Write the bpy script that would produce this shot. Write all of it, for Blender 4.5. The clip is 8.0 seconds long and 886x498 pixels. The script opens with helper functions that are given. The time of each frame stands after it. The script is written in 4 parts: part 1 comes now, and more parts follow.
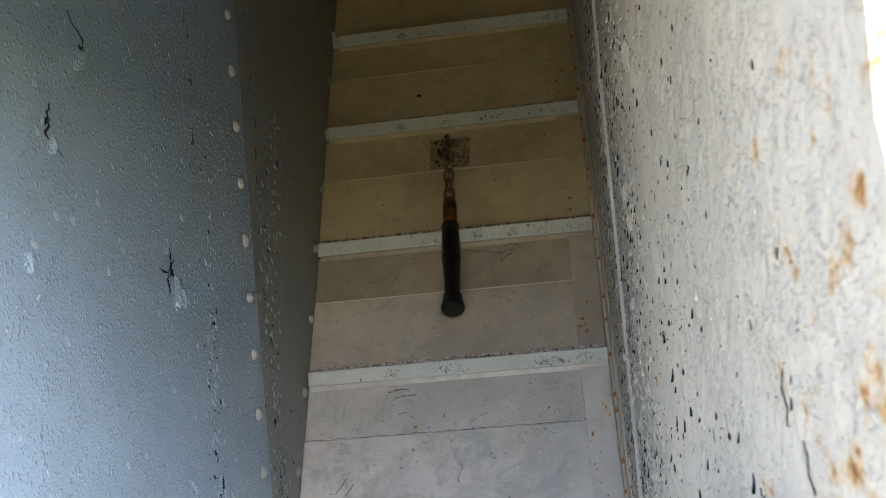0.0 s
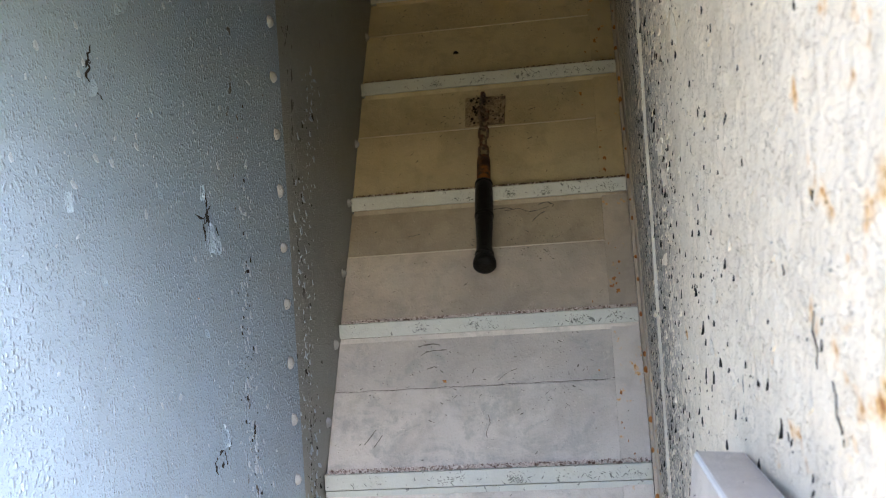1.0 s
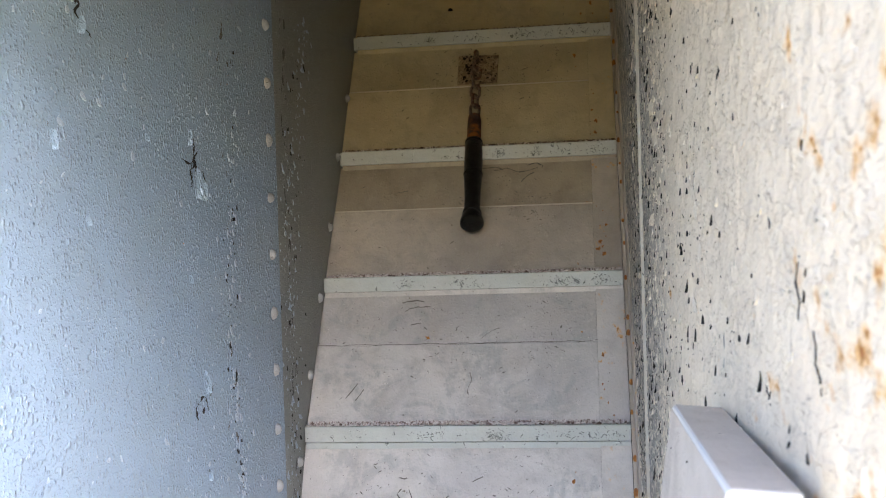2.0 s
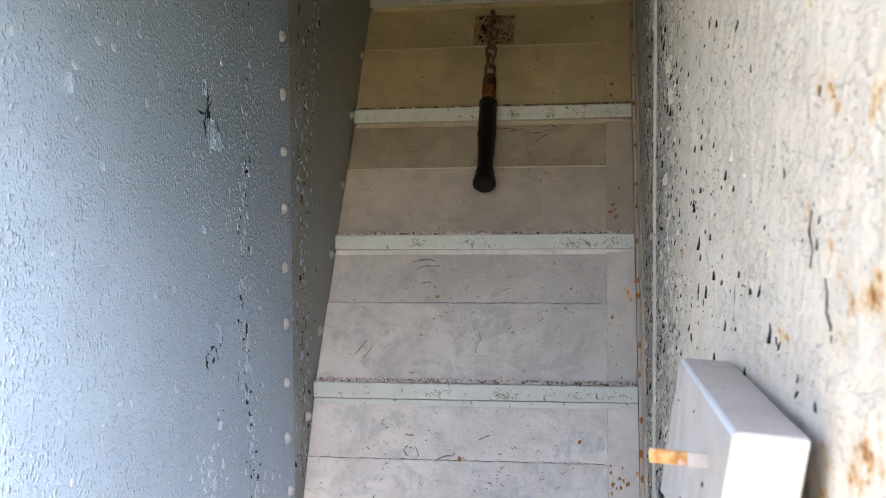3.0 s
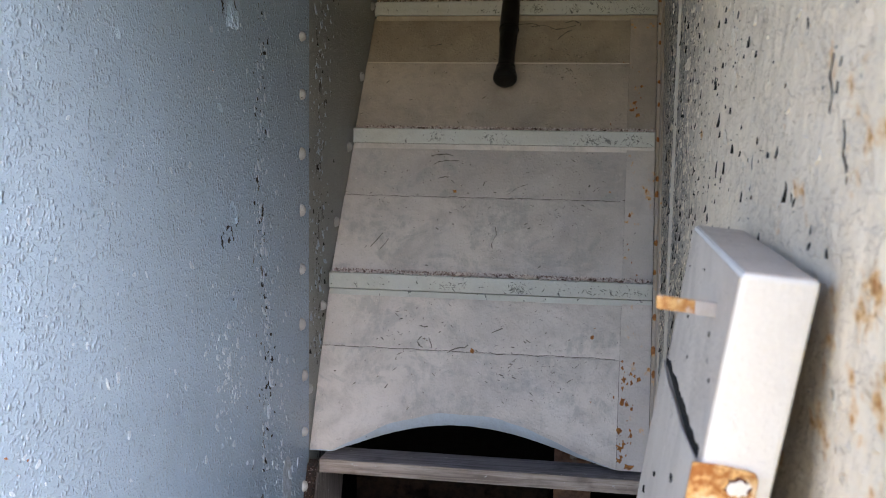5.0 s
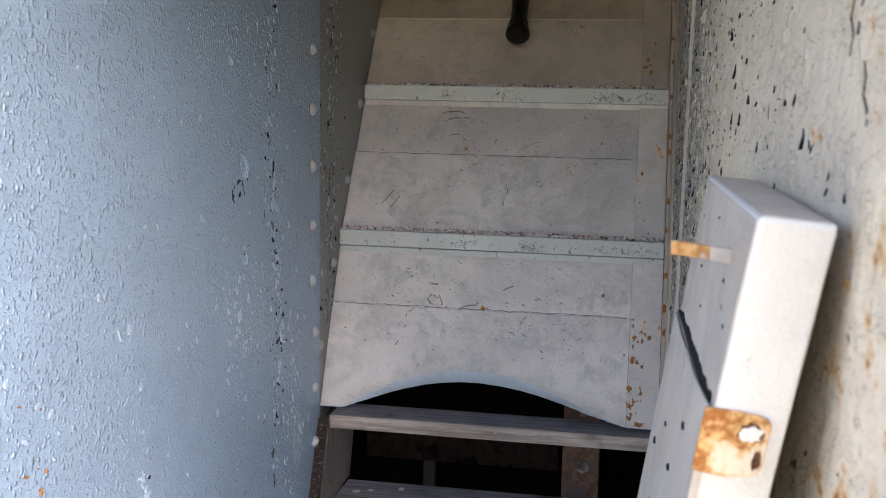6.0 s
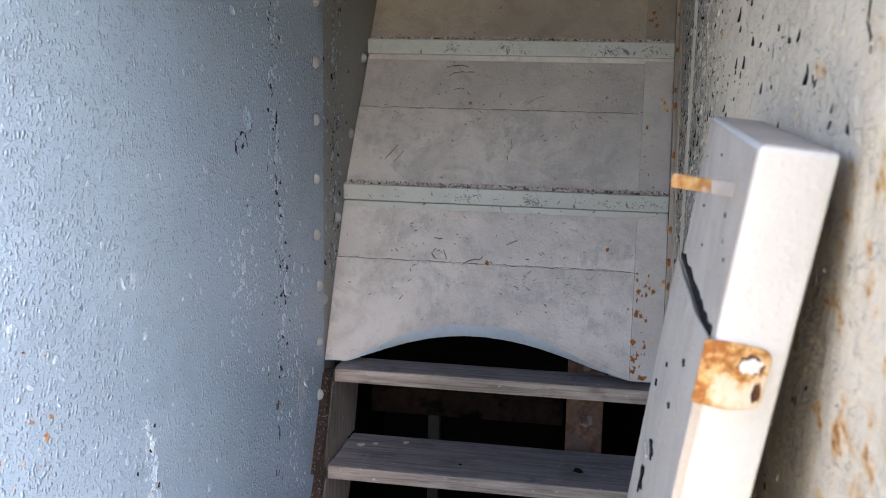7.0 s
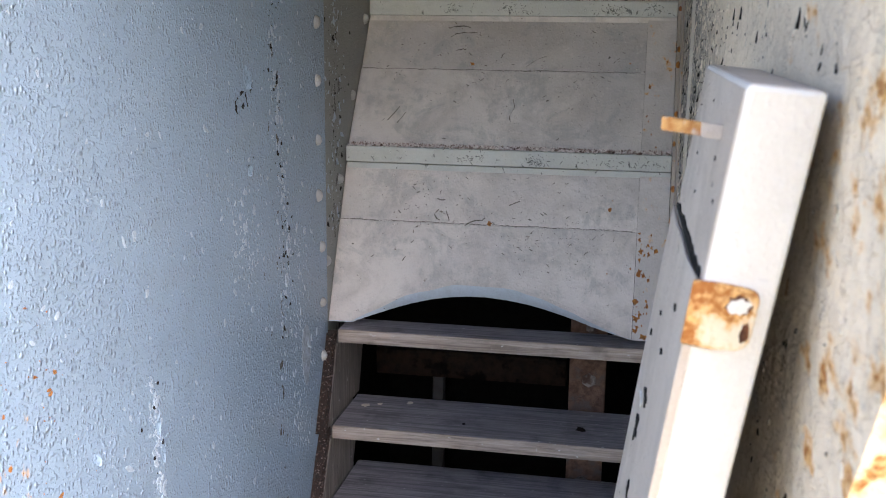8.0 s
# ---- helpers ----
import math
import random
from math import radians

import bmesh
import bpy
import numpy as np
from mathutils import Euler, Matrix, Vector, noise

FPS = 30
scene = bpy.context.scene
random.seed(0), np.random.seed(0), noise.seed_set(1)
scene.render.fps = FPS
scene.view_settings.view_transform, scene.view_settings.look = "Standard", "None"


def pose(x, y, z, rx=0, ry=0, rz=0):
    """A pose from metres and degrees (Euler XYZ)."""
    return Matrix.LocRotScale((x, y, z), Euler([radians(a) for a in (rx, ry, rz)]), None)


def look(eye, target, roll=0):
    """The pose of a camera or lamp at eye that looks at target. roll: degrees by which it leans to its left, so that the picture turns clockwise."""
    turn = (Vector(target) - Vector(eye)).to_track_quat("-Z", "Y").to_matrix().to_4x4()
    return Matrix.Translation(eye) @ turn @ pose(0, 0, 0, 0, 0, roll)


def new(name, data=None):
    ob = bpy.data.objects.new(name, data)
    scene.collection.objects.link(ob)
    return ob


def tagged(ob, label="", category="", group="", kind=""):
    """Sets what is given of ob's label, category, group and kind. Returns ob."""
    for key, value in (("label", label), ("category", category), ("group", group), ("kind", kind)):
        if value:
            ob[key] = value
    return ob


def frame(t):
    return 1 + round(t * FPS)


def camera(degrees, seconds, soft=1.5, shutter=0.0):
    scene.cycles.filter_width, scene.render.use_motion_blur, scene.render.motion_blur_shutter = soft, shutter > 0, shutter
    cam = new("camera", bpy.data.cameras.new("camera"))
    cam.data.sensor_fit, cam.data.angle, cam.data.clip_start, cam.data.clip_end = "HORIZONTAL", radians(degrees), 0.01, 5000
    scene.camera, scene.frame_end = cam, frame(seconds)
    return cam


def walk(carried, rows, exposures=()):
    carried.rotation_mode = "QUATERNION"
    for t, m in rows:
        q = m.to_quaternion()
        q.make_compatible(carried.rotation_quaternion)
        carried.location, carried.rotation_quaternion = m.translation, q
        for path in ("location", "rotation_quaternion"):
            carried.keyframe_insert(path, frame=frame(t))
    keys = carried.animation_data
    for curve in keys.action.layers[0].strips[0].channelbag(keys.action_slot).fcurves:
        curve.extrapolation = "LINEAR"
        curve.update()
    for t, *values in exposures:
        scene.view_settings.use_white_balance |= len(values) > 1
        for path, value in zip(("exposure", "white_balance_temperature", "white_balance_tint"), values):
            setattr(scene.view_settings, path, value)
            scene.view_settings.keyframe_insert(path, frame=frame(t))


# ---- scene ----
cam = camera(45.9, 8.0, soft=1.0)
cam.data.dof.use_dof, cam.data.dof.focus_distance, cam.data.dof.aperture_fstop = True, 1.55, 13.0
PATH = [
    (0, (0.25, -1.931, 1.366), (0.018, 0.051, 1.494), -5.2),
    (0.5, (0.248, -1.936, 1.359), (-0.035, 0.04, 1.48), -4.1),
    (1, (0.248, -1.936, 1.348), (-0.05, 0.04, 1.414), -3.8),
    (2.5, (0.248, -1.932, 1.327), (-0.031, 0.048, 1.305), -0.9),
    (3, (0.247, -1.933, 1.317), (-0.053, 0.044, 1.252), -0.5),
    (3.5, (0.248, -1.929, 1.299), (-0.063, 0.041, 1.156), 0.1),
    (4, (0.251, -1.926, 1.294), (-0.06, 0.043, 1.136), 0.4),
    (4.5, (0.253, -1.929, 1.281), (-0.072, 0.035, 1.088), 0.7),
    (4.7, (0.253, -1.93, 1.276), (-0.077, 0.032, 1.072), 0.8),
    (6, (0.251, -1.926, 1.258), (-0.101, 0.021, 0.967), 1.1),
    (6.5, (0.252, -1.927, 1.25), (-0.108, 0.013, 0.927), 1.4),
    (7, (0.255, -1.926, 1.24), (-0.105, 0.008, 0.881), 1.0),
    (7.5, (0.258, -1.93, 1.232), (-0.111, -0.001, 0.854), 0.5),
    (8, (0.267, -1.93, 1.226), (-0.106, -0.01, 0.809), 0.6),
]
walk(cam, [(t, look(eye, target, roll)) for t, eye, target, roll in PATH],
     exposures=[(0, 2.6, 6300, 17), (0.5, 2.86, 6350, 18), (1, 3.02, 6450, 20), (2.5, 2.9, 6620, 21), (3.5, 2.8, 6680, 21), (4, 2.48, 6730, 21), (4.5, 2.27, 6730, 21), (6, 2.22, 6730, 21), (8, 2.27, 6730, 21)])

# ---- light ----
SUN_ELEVATION, SUN_AZIMUTH = radians(32), radians(137)
world = bpy.data.worlds.new("sky")
scene.world = world
world.use_nodes = True
wn = world.node_tree
sky = wn.nodes.new("ShaderNodeTexSky")
sky.sky_type, sky.sun_disc = "NISHITA", False
sky.sun_elevation, sky.sun_rotation = SUN_ELEVATION, SUN_AZIMUTH
wn.links.new(sky.outputs["Color"], wn.nodes["Background"].inputs["Color"])
wn.nodes["Background"].inputs["Strength"].default_value = 0.15
sun = new("sun", bpy.data.lights.new("sun", "SUN"))
sun.data.energy, sun.data.angle, sun.data.color = 1.0, radians(45), (1.0, 0.99, 0.98)
toward = Vector((math.sin(SUN_AZIMUTH) * math.cos(SUN_ELEVATION), math.cos(SUN_AZIMUTH) * math.cos(SUN_ELEVATION), math.sin(SUN_ELEVATION)))
sun.matrix_world = look(toward * 20, (0, 0, 0))


# ---- materials ----
def graph(name):
    mat = bpy.data.materials.new(name)
    mat.use_nodes = True
    tree = mat.node_tree
    return mat, tree, tree.nodes["Principled BSDF"]


class Nodes:
    """Short calls for the nodes of one material."""

    def __init__(self, tree):
        self.t = tree
        self.coord = tree.nodes.new("ShaderNodeTexCoord").outputs["Object"]
        info = tree.nodes.new("ShaderNodeObjectInfo")
        self.rand = info.outputs["Random"]
        shift = tree.nodes.new("ShaderNodeVectorMath")
        shift.operation = "SCALE"
        shift.inputs[0].default_value = (3.1, 5.7, 9.3)
        tree.links.new(self.rand, shift.inputs["Scale"])
        add = tree.nodes.new("ShaderNodeVectorMath")
        tree.links.new(self.coord, add.inputs[0])
        tree.links.new(shift.outputs[0], add.inputs[1])
        self.moved = add.outputs[0]

    def link(self, a, b):
        if isinstance(a, (int, float)):
            b.default_value = a
        elif isinstance(a, tuple):
            b.default_value = (*a, 1.0) if len(a) == 3 else a
        else:
            self.t.links.new(a, b)

    def stretch(self, scale, source=None):
        m = self.t.nodes.new("ShaderNodeMapping")
        m.inputs["Scale"].default_value = scale
        self.t.links.new(source or self.moved, m.inputs["Vector"])
        return m.outputs[0]

    def noise(self, scale, detail=4.0, rough=0.6, vector=None, warp=0.0):
        n = self.t.nodes.new("ShaderNodeTexNoise")
        n.inputs["Scale"].default_value, n.inputs["Detail"].default_value = scale, detail
        n.inputs["Roughness"].default_value, n.inputs["Distortion"].default_value = rough, warp
        self.t.links.new(vector or self.moved, n.inputs["Vector"])
        return n.outputs["Fac"]

    def cells(self, scale, vector=None, feature="F1"):
        n = self.t.nodes.new("ShaderNodeTexVoronoi")
        n.feature = feature
        n.inputs["Scale"].default_value = scale
        self.t.links.new(vector or self.moved, n.inputs["Vector"])
        return n.outputs["Distance"]

    def span(self, value, low, high, a=0.0, b=1.0):
        n = self.t.nodes.new("ShaderNodeMapRange")
        n.interpolation_type = "SMOOTHSTEP"
        for key, v in (("From Min", low), ("From Max", high), ("To Min", a), ("To Max", b)):
            n.inputs[key].default_value = v
        self.t.links.new(value, n.inputs["Value"])
        return n.outputs[0]

    def math(self, op, a, b=0.0):
        n = self.t.nodes.new("ShaderNodeMath")
        n.operation = op
        self.link(a, n.inputs[0])
        self.link(b, n.inputs[1])
        return n.outputs[0]

    def axis(self, name):
        n = self.t.nodes.new("ShaderNodeSeparateXYZ")
        self.t.links.new(self.coord, n.inputs[0])
        return n.outputs[name]

    def band(self, name, middle, half):
        away = self.math("ABSOLUTE", self.math("SUBTRACT", self.axis(name), middle))
        return self.span(away, 0.0, half, 1.0, 0.0)

    def mix(self, fac, a, b):
        n = self.t.nodes.new("ShaderNodeMix")
        n.data_type = "RGBA"
        self.link(fac, n.inputs[0])
        self.link(a, n.inputs[6])
        self.link(b, n.inputs[7])
        return n.outputs[2]

    def bump(self, height, strength, distance, before=None):
        n = self.t.nodes.new("ShaderNodeBump")
        n.inputs["Strength"].default_value, n.inputs["Distance"].default_value = strength, distance
        self.t.links.new(height, n.inputs["Height"])
        if before:
            self.t.links.new(before, n.inputs["Normal"])
        return n.outputs[0]


RUST_DARK, RUST_BRIGHT, STEEL_DARK = (0.36, 0.13, 0.03), (0.72, 0.39, 0.10), (0.022, 0.022, 0.022)


def old_paint(name, colour, dirt, rough=0.45, peel=0.35, peel_size=230.0, chips=0.70, chip_shape=(70, 70, 30), chip_band=None,
              rust=0.75, rust_band=None, rust_size=16.0, streak=True, chip_colour=STEEL_DARK, blotch=0.45, rust_shape=(1.0, 1.0, 0.62), worn=None, gloss=0.0, lump_shape=(1, 0.65, 0.8),
              drops=0.0, flaking=None, smudge=None):
    """Thick old paint: orange-peel relief, stains, chips down to the metal, rust spots."""
    mat, tree, shader = graph(name)
    n = Nodes(tree)
    broad = n.span(n.noise(3.2, 5, 0.6), 0.35, 0.68)
    mid = n.span(n.noise(17, 6, 0.65, warp=0.4), 0.42, 0.72)
    col = n.mix(n.math("MULTIPLY", broad, blotch), colour, dirt)
    col = n.mix(n.math("MULTIPLY", mid, blotch * 0.7), col, tuple(c * 0.8 for c in dirt))
    if streak:
        run = n.span(n.noise(1.0, 5, 0.7, n.stretch((42, 42, 2.2))), 0.55, 0.75)
        col = n.mix(n.math("MULTIPLY", run, 0.25), col, dirt)
    fine = n.noise(420, 3, 0.6)
    col = n.mix(n.span(fine, 0.35, 0.75, 0.0, 0.16), col, tuple(min(1.0, c * 1.25) for c in colour))
    if worn:
        flecks = n.noise(1.0, 6, 0.72, n.stretch((150, 60, 110)), warp=0.5)
        bare = n.math("MULTIPLY", worn(n), n.span(flecks, 0.50, 0.60, 1.0, 0.10))
        col = n.mix(bare, col, n.mix(n.span(n.noise(260, 4, 0.7), 0.35, 0.65), (0.13, 0.13, 0.125), (0.30, 0.295, 0.28)))
    if smudge:
        wipe = n.span(n.noise(1.0, 6, 0.68, n.stretch((9, 9, 13)), warp=0.8), 0.50, 0.60)
        wipe = n.math("MULTIPLY", wipe, n.span(n.noise(1.0, 4, 0.7, n.stretch((60, 60, 14))), 0.36, 0.58))
        col = n.mix(n.math("MULTIPLY", wipe, 0.5), col, smudge)
        pale = n.span(n.noise(1.0, 5, 0.7, n.stretch((26, 26, 20)), warp=0.5), 0.60, 0.70)
        col = n.mix(n.math("MULTIPLY", pale, 0.35), col, tuple(min(1.0, c * 1.2) for c in colour))
    step = None
    if flaking:
        layer = n.noise(1.0, 6, 0.62, n.stretch(flaking), warp=0.3)
        step = n.math("ADD", n.span(layer, 0.500, 0.512), n.math("MULTIPLY", n.span(layer, 0.575, 0.587), 0.8))
        where = n.span(n.noise(1.0, 3, 0.6, n.stretch((38, 20, 30))), 0.50, 0.58)
        # Dark rims draw the flakes' cracks and the thin shadow lines along them.
        rim = n.span(n.math("ABSOLUTE", n.math("SUBTRACT", layer, 0.499)), 0.002, 0.011, 1.0, 0.0)
        rim2 = n.span(n.math("ABSOLUTE", n.math("SUBTRACT", layer, 0.574)), 0.002, 0.012, 1.0, 0.0)
        col = n.mix(n.math("MULTIPLY", n.span(layer, 0.575, 0.587), 0.35), col, tuple(min(1.0, c * 1.15) for c in colour))
        col = n.mix(n.math("MULTIPLY", n.math("MAXIMUM", rim, rim2), n.math("MULTIPLY", where, 0.3)), col, tuple(c * 0.25 for c in dirt))
    # chips
    chip_noise = n.noise(1.0, 4, 0.62, n.stretch(chip_shape), warp=0.35)
    if chip_band:
        chip_noise = n.math("ADD", chip_noise, n.math("MULTIPLY", chip_band(n), 0.13))
    torn = n.span(chip_noise, chips - 0.035, chips - 0.02)
    chip = n.span(chip_noise, chips, chips + 0.012)
    col = n.mix(n.math("MULTIPLY", torn, 0.55), col, tuple(min(1.0, c * 1.28) for c in colour))
    col = n.mix(chip, col, n.mix(n.noise(120), chip_colour, tuple(c * 2.2 for c in chip_colour)))
    # rust
    spot = n.noise(rust_size, 5, 0.62, n.stretch(rust_shape))
    if rust_band:
        spot = n.math("ADD", spot, n.math("MULTIPLY", rust_band(n), 0.16))
    halo = n.span(spot, rust - 0.06, rust + 0.05)
    core = n.span(spot, rust + 0.01, rust + 0.05)
    col = n.mix(n.math("MULTIPLY", halo, 0.8), col, RUST_BRIGHT)
    col = n.mix(n.math("MULTIPLY", core, n.span(n.noise(150), 0.35, 0.6)), col, RUST_DARK)
    n.link(col, shader.inputs["Base Color"])
    n.link(n.math("ADD", n.math("MULTIPLY", n.noise(60), 0.22), n.math("ADD", rough - 0.1, n.math("MULTIPLY", halo, 0.3))), shader.inputs["Roughness"])
    lumps = n.math("ADD", n.span(n.noise(peel_size * 2.2, 0, 0.5, n.stretch(lump_shape)), 0.54, 0.80), n.math("MULTIPLY", n.span(n.noise(peel_size * 0.8, 0, 0.5, n.stretch(lump_shape)), 0.66, 0.84), 1.2))
    if drops:
        dot = n.span(n.cells(158, n.stretch((1, 0.95, 0.72))), 0.05, 0.37, 1.0, 0.0)
        fleck = n.span(n.cells(70, n.stretch((1, 0.9, 0.62))), 0.04, 0.22, 1.0, 0.0)
        dot = n.math("MULTIPLY", dot, n.span(n.noise(26, 3), 0.36, 0.60, 0.25, 1.0))
        lumps = n.math("ADD", n.math("MULTIPLY", lumps, 0.22), n.math("MULTIPLY", n.math("ADD", dot, n.math("MULTIPLY", fleck, 0.7)), drops))
    wave = n.bump(n.noise(9, 4, 0.55), 0.16, 0.02)
    grain = n.bump(lumps, peel, 0.004, wave)
    edge = n.bump(n.math("SUBTRACT", n.math("MULTIPLY", torn, 0.6), n.math("MULTIPLY", chip, 1.4)), 0.8, 0.002, grain)
    if step:
        edge = n.bump(step, 0.9, 0.003, edge)
        edge = n.bump(n.span(n.noise(1.0, 3, 0.55, n.stretch((60, 34, 44)), warp=0.4), 0.38, 0.68), 0.28, 0.006, edge)
    relief = n.bump(n.noise(300, 4, 0.7), 0.12, 0.002, edge)
    n.link(relief, shader.inputs["Normal"])
    if gloss:
        shader.inputs["Coat Weight"].default_value, shader.inputs["Coat Roughness"].default_value = gloss, 0.13
        n.link(n.bump(lumps, min(1.0, peel * 1.6), 0.004), shader.inputs["Coat Normal"])
    return mat


def rusty(name, a=RUST_DARK, b=(0.22, 0.085, 0.03), scale=40.0, relief=0.8, extra=None):
    mat, tree, shader = graph(name)
    n = Nodes(tree)
    col = n.mix(n.span(n.noise(scale, 8, 0.7), 0.35, 0.65), a, b)
    col = n.mix(n.span(n.noise(scale * 0.4, 5, 0.6), 0.5, 0.62), col, extra or tuple(c * 0.4 for c in a))
    n.link(col, shader.inputs["Base Color"])
    n.link(n.span(n.noise(scale), 0.3, 0.7, 0.6, 0.95), shader.inputs["Roughness"])
    n.link(n.bump(n.noise(scale * 3, 8, 0.75), relief, 0.004), shader.inputs["Normal"])
    return mat


def weathered_wood(name, a, b, along="X"):
    mat, tree, shader = graph(name)
    n = Nodes(tree)
    grain = n.noise(1.0, 8, 0.7, n.stretch((6, 130, 130) if along == "X" else (130, 130, 6)), warp=0.6)
    col = n.mix(n.span(grain, 0.32, 0.68), a, b)
    col = n.mix(n.span(n.noise(14, 5, 0.6), 0.5, 0.75, 0.0, 0.6), col, tuple(c * 0.45 for c in a))
    col = n.mix(n.span(n.noise(95, 3, 0.5), 0.69, 0.73), col, (0.5, 0.5, 0.5))
    n.link(col, shader.inputs["Base Color"])
    n.link(0.75, shader.inputs["Roughness"])
    n.link(n.bump(grain, 0.9, 0.004), shader.inputs["Normal"])
    return mat


def plain(name, colour, rough=0.7, metal=0.0, scale=60.0, relief=0.3, vary=0.3):
    mat, tree, shader = graph(name)
    n = Nodes(tree)
    col = n.mix(n.span(n.noise(scale, 6, 0.65), 0.3, 0.7), tuple(c * (1 - vary) for c in colour), tuple(min(1, c * (1 + vary)) for c in colour))
    n.link(col, shader.inputs["Base Color"])
    n.link(rough, shader.inputs["Roughness"])
    n.link(metal, shader.inputs["Metallic"])
    n.link(n.bump(n.noise(scale * 3, 5, 0.6), relief, 0.003), shader.inputs["Normal"])
    return mat


def both(f, g):
    return lambda n: n.math("MULTIPLY", f(n), g(n))


# Blue skylight and warm bounce light are mixed into these two wall colours.
SKYLIT_LEFT, DIRT_LEFT = (0.285, 0.41, 0.56), (0.21, 0.295, 0.39)
WARMLIT_RIGHT, DIRT_RIGHT = (0.86, 0.755, 0.625), (0.60, 0.52, 0.42)
M_LEFT = old_paint("left_plate_paint", SKYLIT_LEFT, DIRT_LEFT, 0.32, 0.85, 200, 0.74, (60, 60, 34), lambda n: n.band("Y", -0.38, 0.06),
                   0.79, lambda n: n.math("MULTIPLY", n.span(n.axis("Y"), -0.9, -1.1), n.span(n.axis("Z"), 1.0, 0.8)), 45, blotch=0.3, gloss=0.7, drops=1.0)
# Far part of the wall toned down: fading light is in its colour.
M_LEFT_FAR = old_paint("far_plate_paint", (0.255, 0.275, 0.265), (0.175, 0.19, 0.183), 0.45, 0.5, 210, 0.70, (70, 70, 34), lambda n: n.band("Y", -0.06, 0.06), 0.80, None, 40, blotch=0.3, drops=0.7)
M_RIGHT = old_paint("right_wall_paint", WARMLIT_RIGHT, DIRT_RIGHT, 0.5, 0.22, 170, 0.715, (60, 46, 24), lambda n: n.span(n.axis("Y"), -0.85, -0.40),
                    0.725, lambda n: n.math("MULTIPLY", n.span(n.axis("Y"), -1.10, -1.46), n.span(n.axis("Z"), 1.9, 1.0, 0.55, 1.0)), 44, blotch=0.4,
                    rust_shape=(1.0, 0.45, 0.60), lump_shape=(1, 0.40, 0.8), worn=lambda n: n.span(n.axis("Y"), -0.85, -0.42), flaking=(34, 19, 27))
# Riser colours carry the light: sky-grey low down, brown and ochre higher up.
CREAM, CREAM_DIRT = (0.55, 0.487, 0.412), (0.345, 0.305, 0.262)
BROWN_SHADE, BROWN_SHADE_DIRT = (0.44, 0.378, 0.285), (0.29, 0.245, 0.182)
OCHRE_SHADE, OCHRE_SHADE_DIRT = (0.60, 0.515, 0.325), (0.41, 0.345, 0.215)
GREY_LIT, GREY_LIT_DIRT = (0.67, 0.635, 0.61), (0.45, 0.43, 0.42)


def riser_paints(kind, colour, dirt, smudge):
    """The paint of one riser's plates, and the same paint with the rust of its end strip."""
    plate = old_paint(kind + "_riser_paint", colour, dirt, 0.5, 0.16, 120, 0.700, (70, 70, 95), None, 0.83, None, 22, streak=True, blotch=0.8, chip_colour=(0.13, 0.115, 0.095), smudge=smudge)
    strip = old_paint(kind + "_strip_paint", tuple(c * 0.96 for c in colour), dirt, 0.5, 0.15, 120, 0.74, (60, 60, 60), None, 0.665, None, 48, blotch=0.7)
    return plate, strip


M_OCHRE_SHADE, M_STRIP_OCHRE_SHADE = riser_paints("ochre_shade", OCHRE_SHADE, OCHRE_SHADE_DIRT, None)
M_BROWN_SHADE, _ = riser_paints("brown_shade", BROWN_SHADE, BROWN_SHADE_DIRT, (0.30, 0.26, 0.20))
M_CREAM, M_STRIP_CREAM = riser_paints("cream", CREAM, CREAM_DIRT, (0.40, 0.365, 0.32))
M_GREY_LIT, M_STRIP_GREY_LIT = riser_paints("grey_lit", GREY_LIT, GREY_LIT_DIRT, (0.335, 0.355, 0.36))
M_NOSE = old_paint("nosing_paint", (0.52, 0.555, 0.54), (0.40, 0.43, 0.42), 0.5, 0.12, 140, 0.665, (75, 75, 45), None, 0.9, None, 30, streak=False, blotch=0.35, chip_colour=(0.10, 0.11, 0.11))
M_LIP = old_paint("lip_paint", (0.50, 0.59, 0.665), (0.46, 0.52, 0.56), 0.45, 0.12, 120, 0.76, (70, 70, 95), None, 0.9, None, 22, blotch=0.8)
M_BOARD = old_paint("board_paint", (0.77, 0.77, 0.77), (0.60, 0.59, 0.57), 0.5, 0.15, 130, 0.735, (90, 60, 40), None, 0.84, None, 40, blotch=0.35)
# Grimy paint, also darker than the front to hold the side's shade.
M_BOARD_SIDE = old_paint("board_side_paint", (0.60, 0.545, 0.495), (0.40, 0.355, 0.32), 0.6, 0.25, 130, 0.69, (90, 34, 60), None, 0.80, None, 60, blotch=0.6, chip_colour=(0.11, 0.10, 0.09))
# Near-black coat for the plank's unseen back, there to deepen shade.
M_BOARD_BACK = weathered_wood("shade_board_back", (0.03, 0.024, 0.02), (0.085, 0.07, 0.058), "Z")
M_FACADE = old_paint("front_paint", (0.80, 0.79, 0.76), (0.62, 0.59, 0.54), 0.5, 0.2, 120, 0.74, (60, 60, 30), None, 0.72, lambda n: n.span(n.axis("X"), 0.44, 0.37), 30, blotch=0.3)
M_RIVET = old_paint("rivet_paint", (0.50, 0.53, 0.55), (0.33, 0.34, 0.34), 0.4, 0.25, 300, 0.665, (120, 120, 120), None, 0.74, None, 60, streak=False)
M_RUST = rusty("rust", (0.22, 0.075, 0.02), (0.56, 0.25, 0.06), 160, 0.8, (0.34, 0.12, 0.03))
M_RUST_DEEP = rusty("deep_rust", (0.10, 0.035, 0.02), (0.24, 0.09, 0.04))
M_PIN = rusty("pin_rust", (0.45, 0.17, 0.03), (0.72, 0.46, 0.20), 130, 0.6, (0.70, 0.69, 0.68))
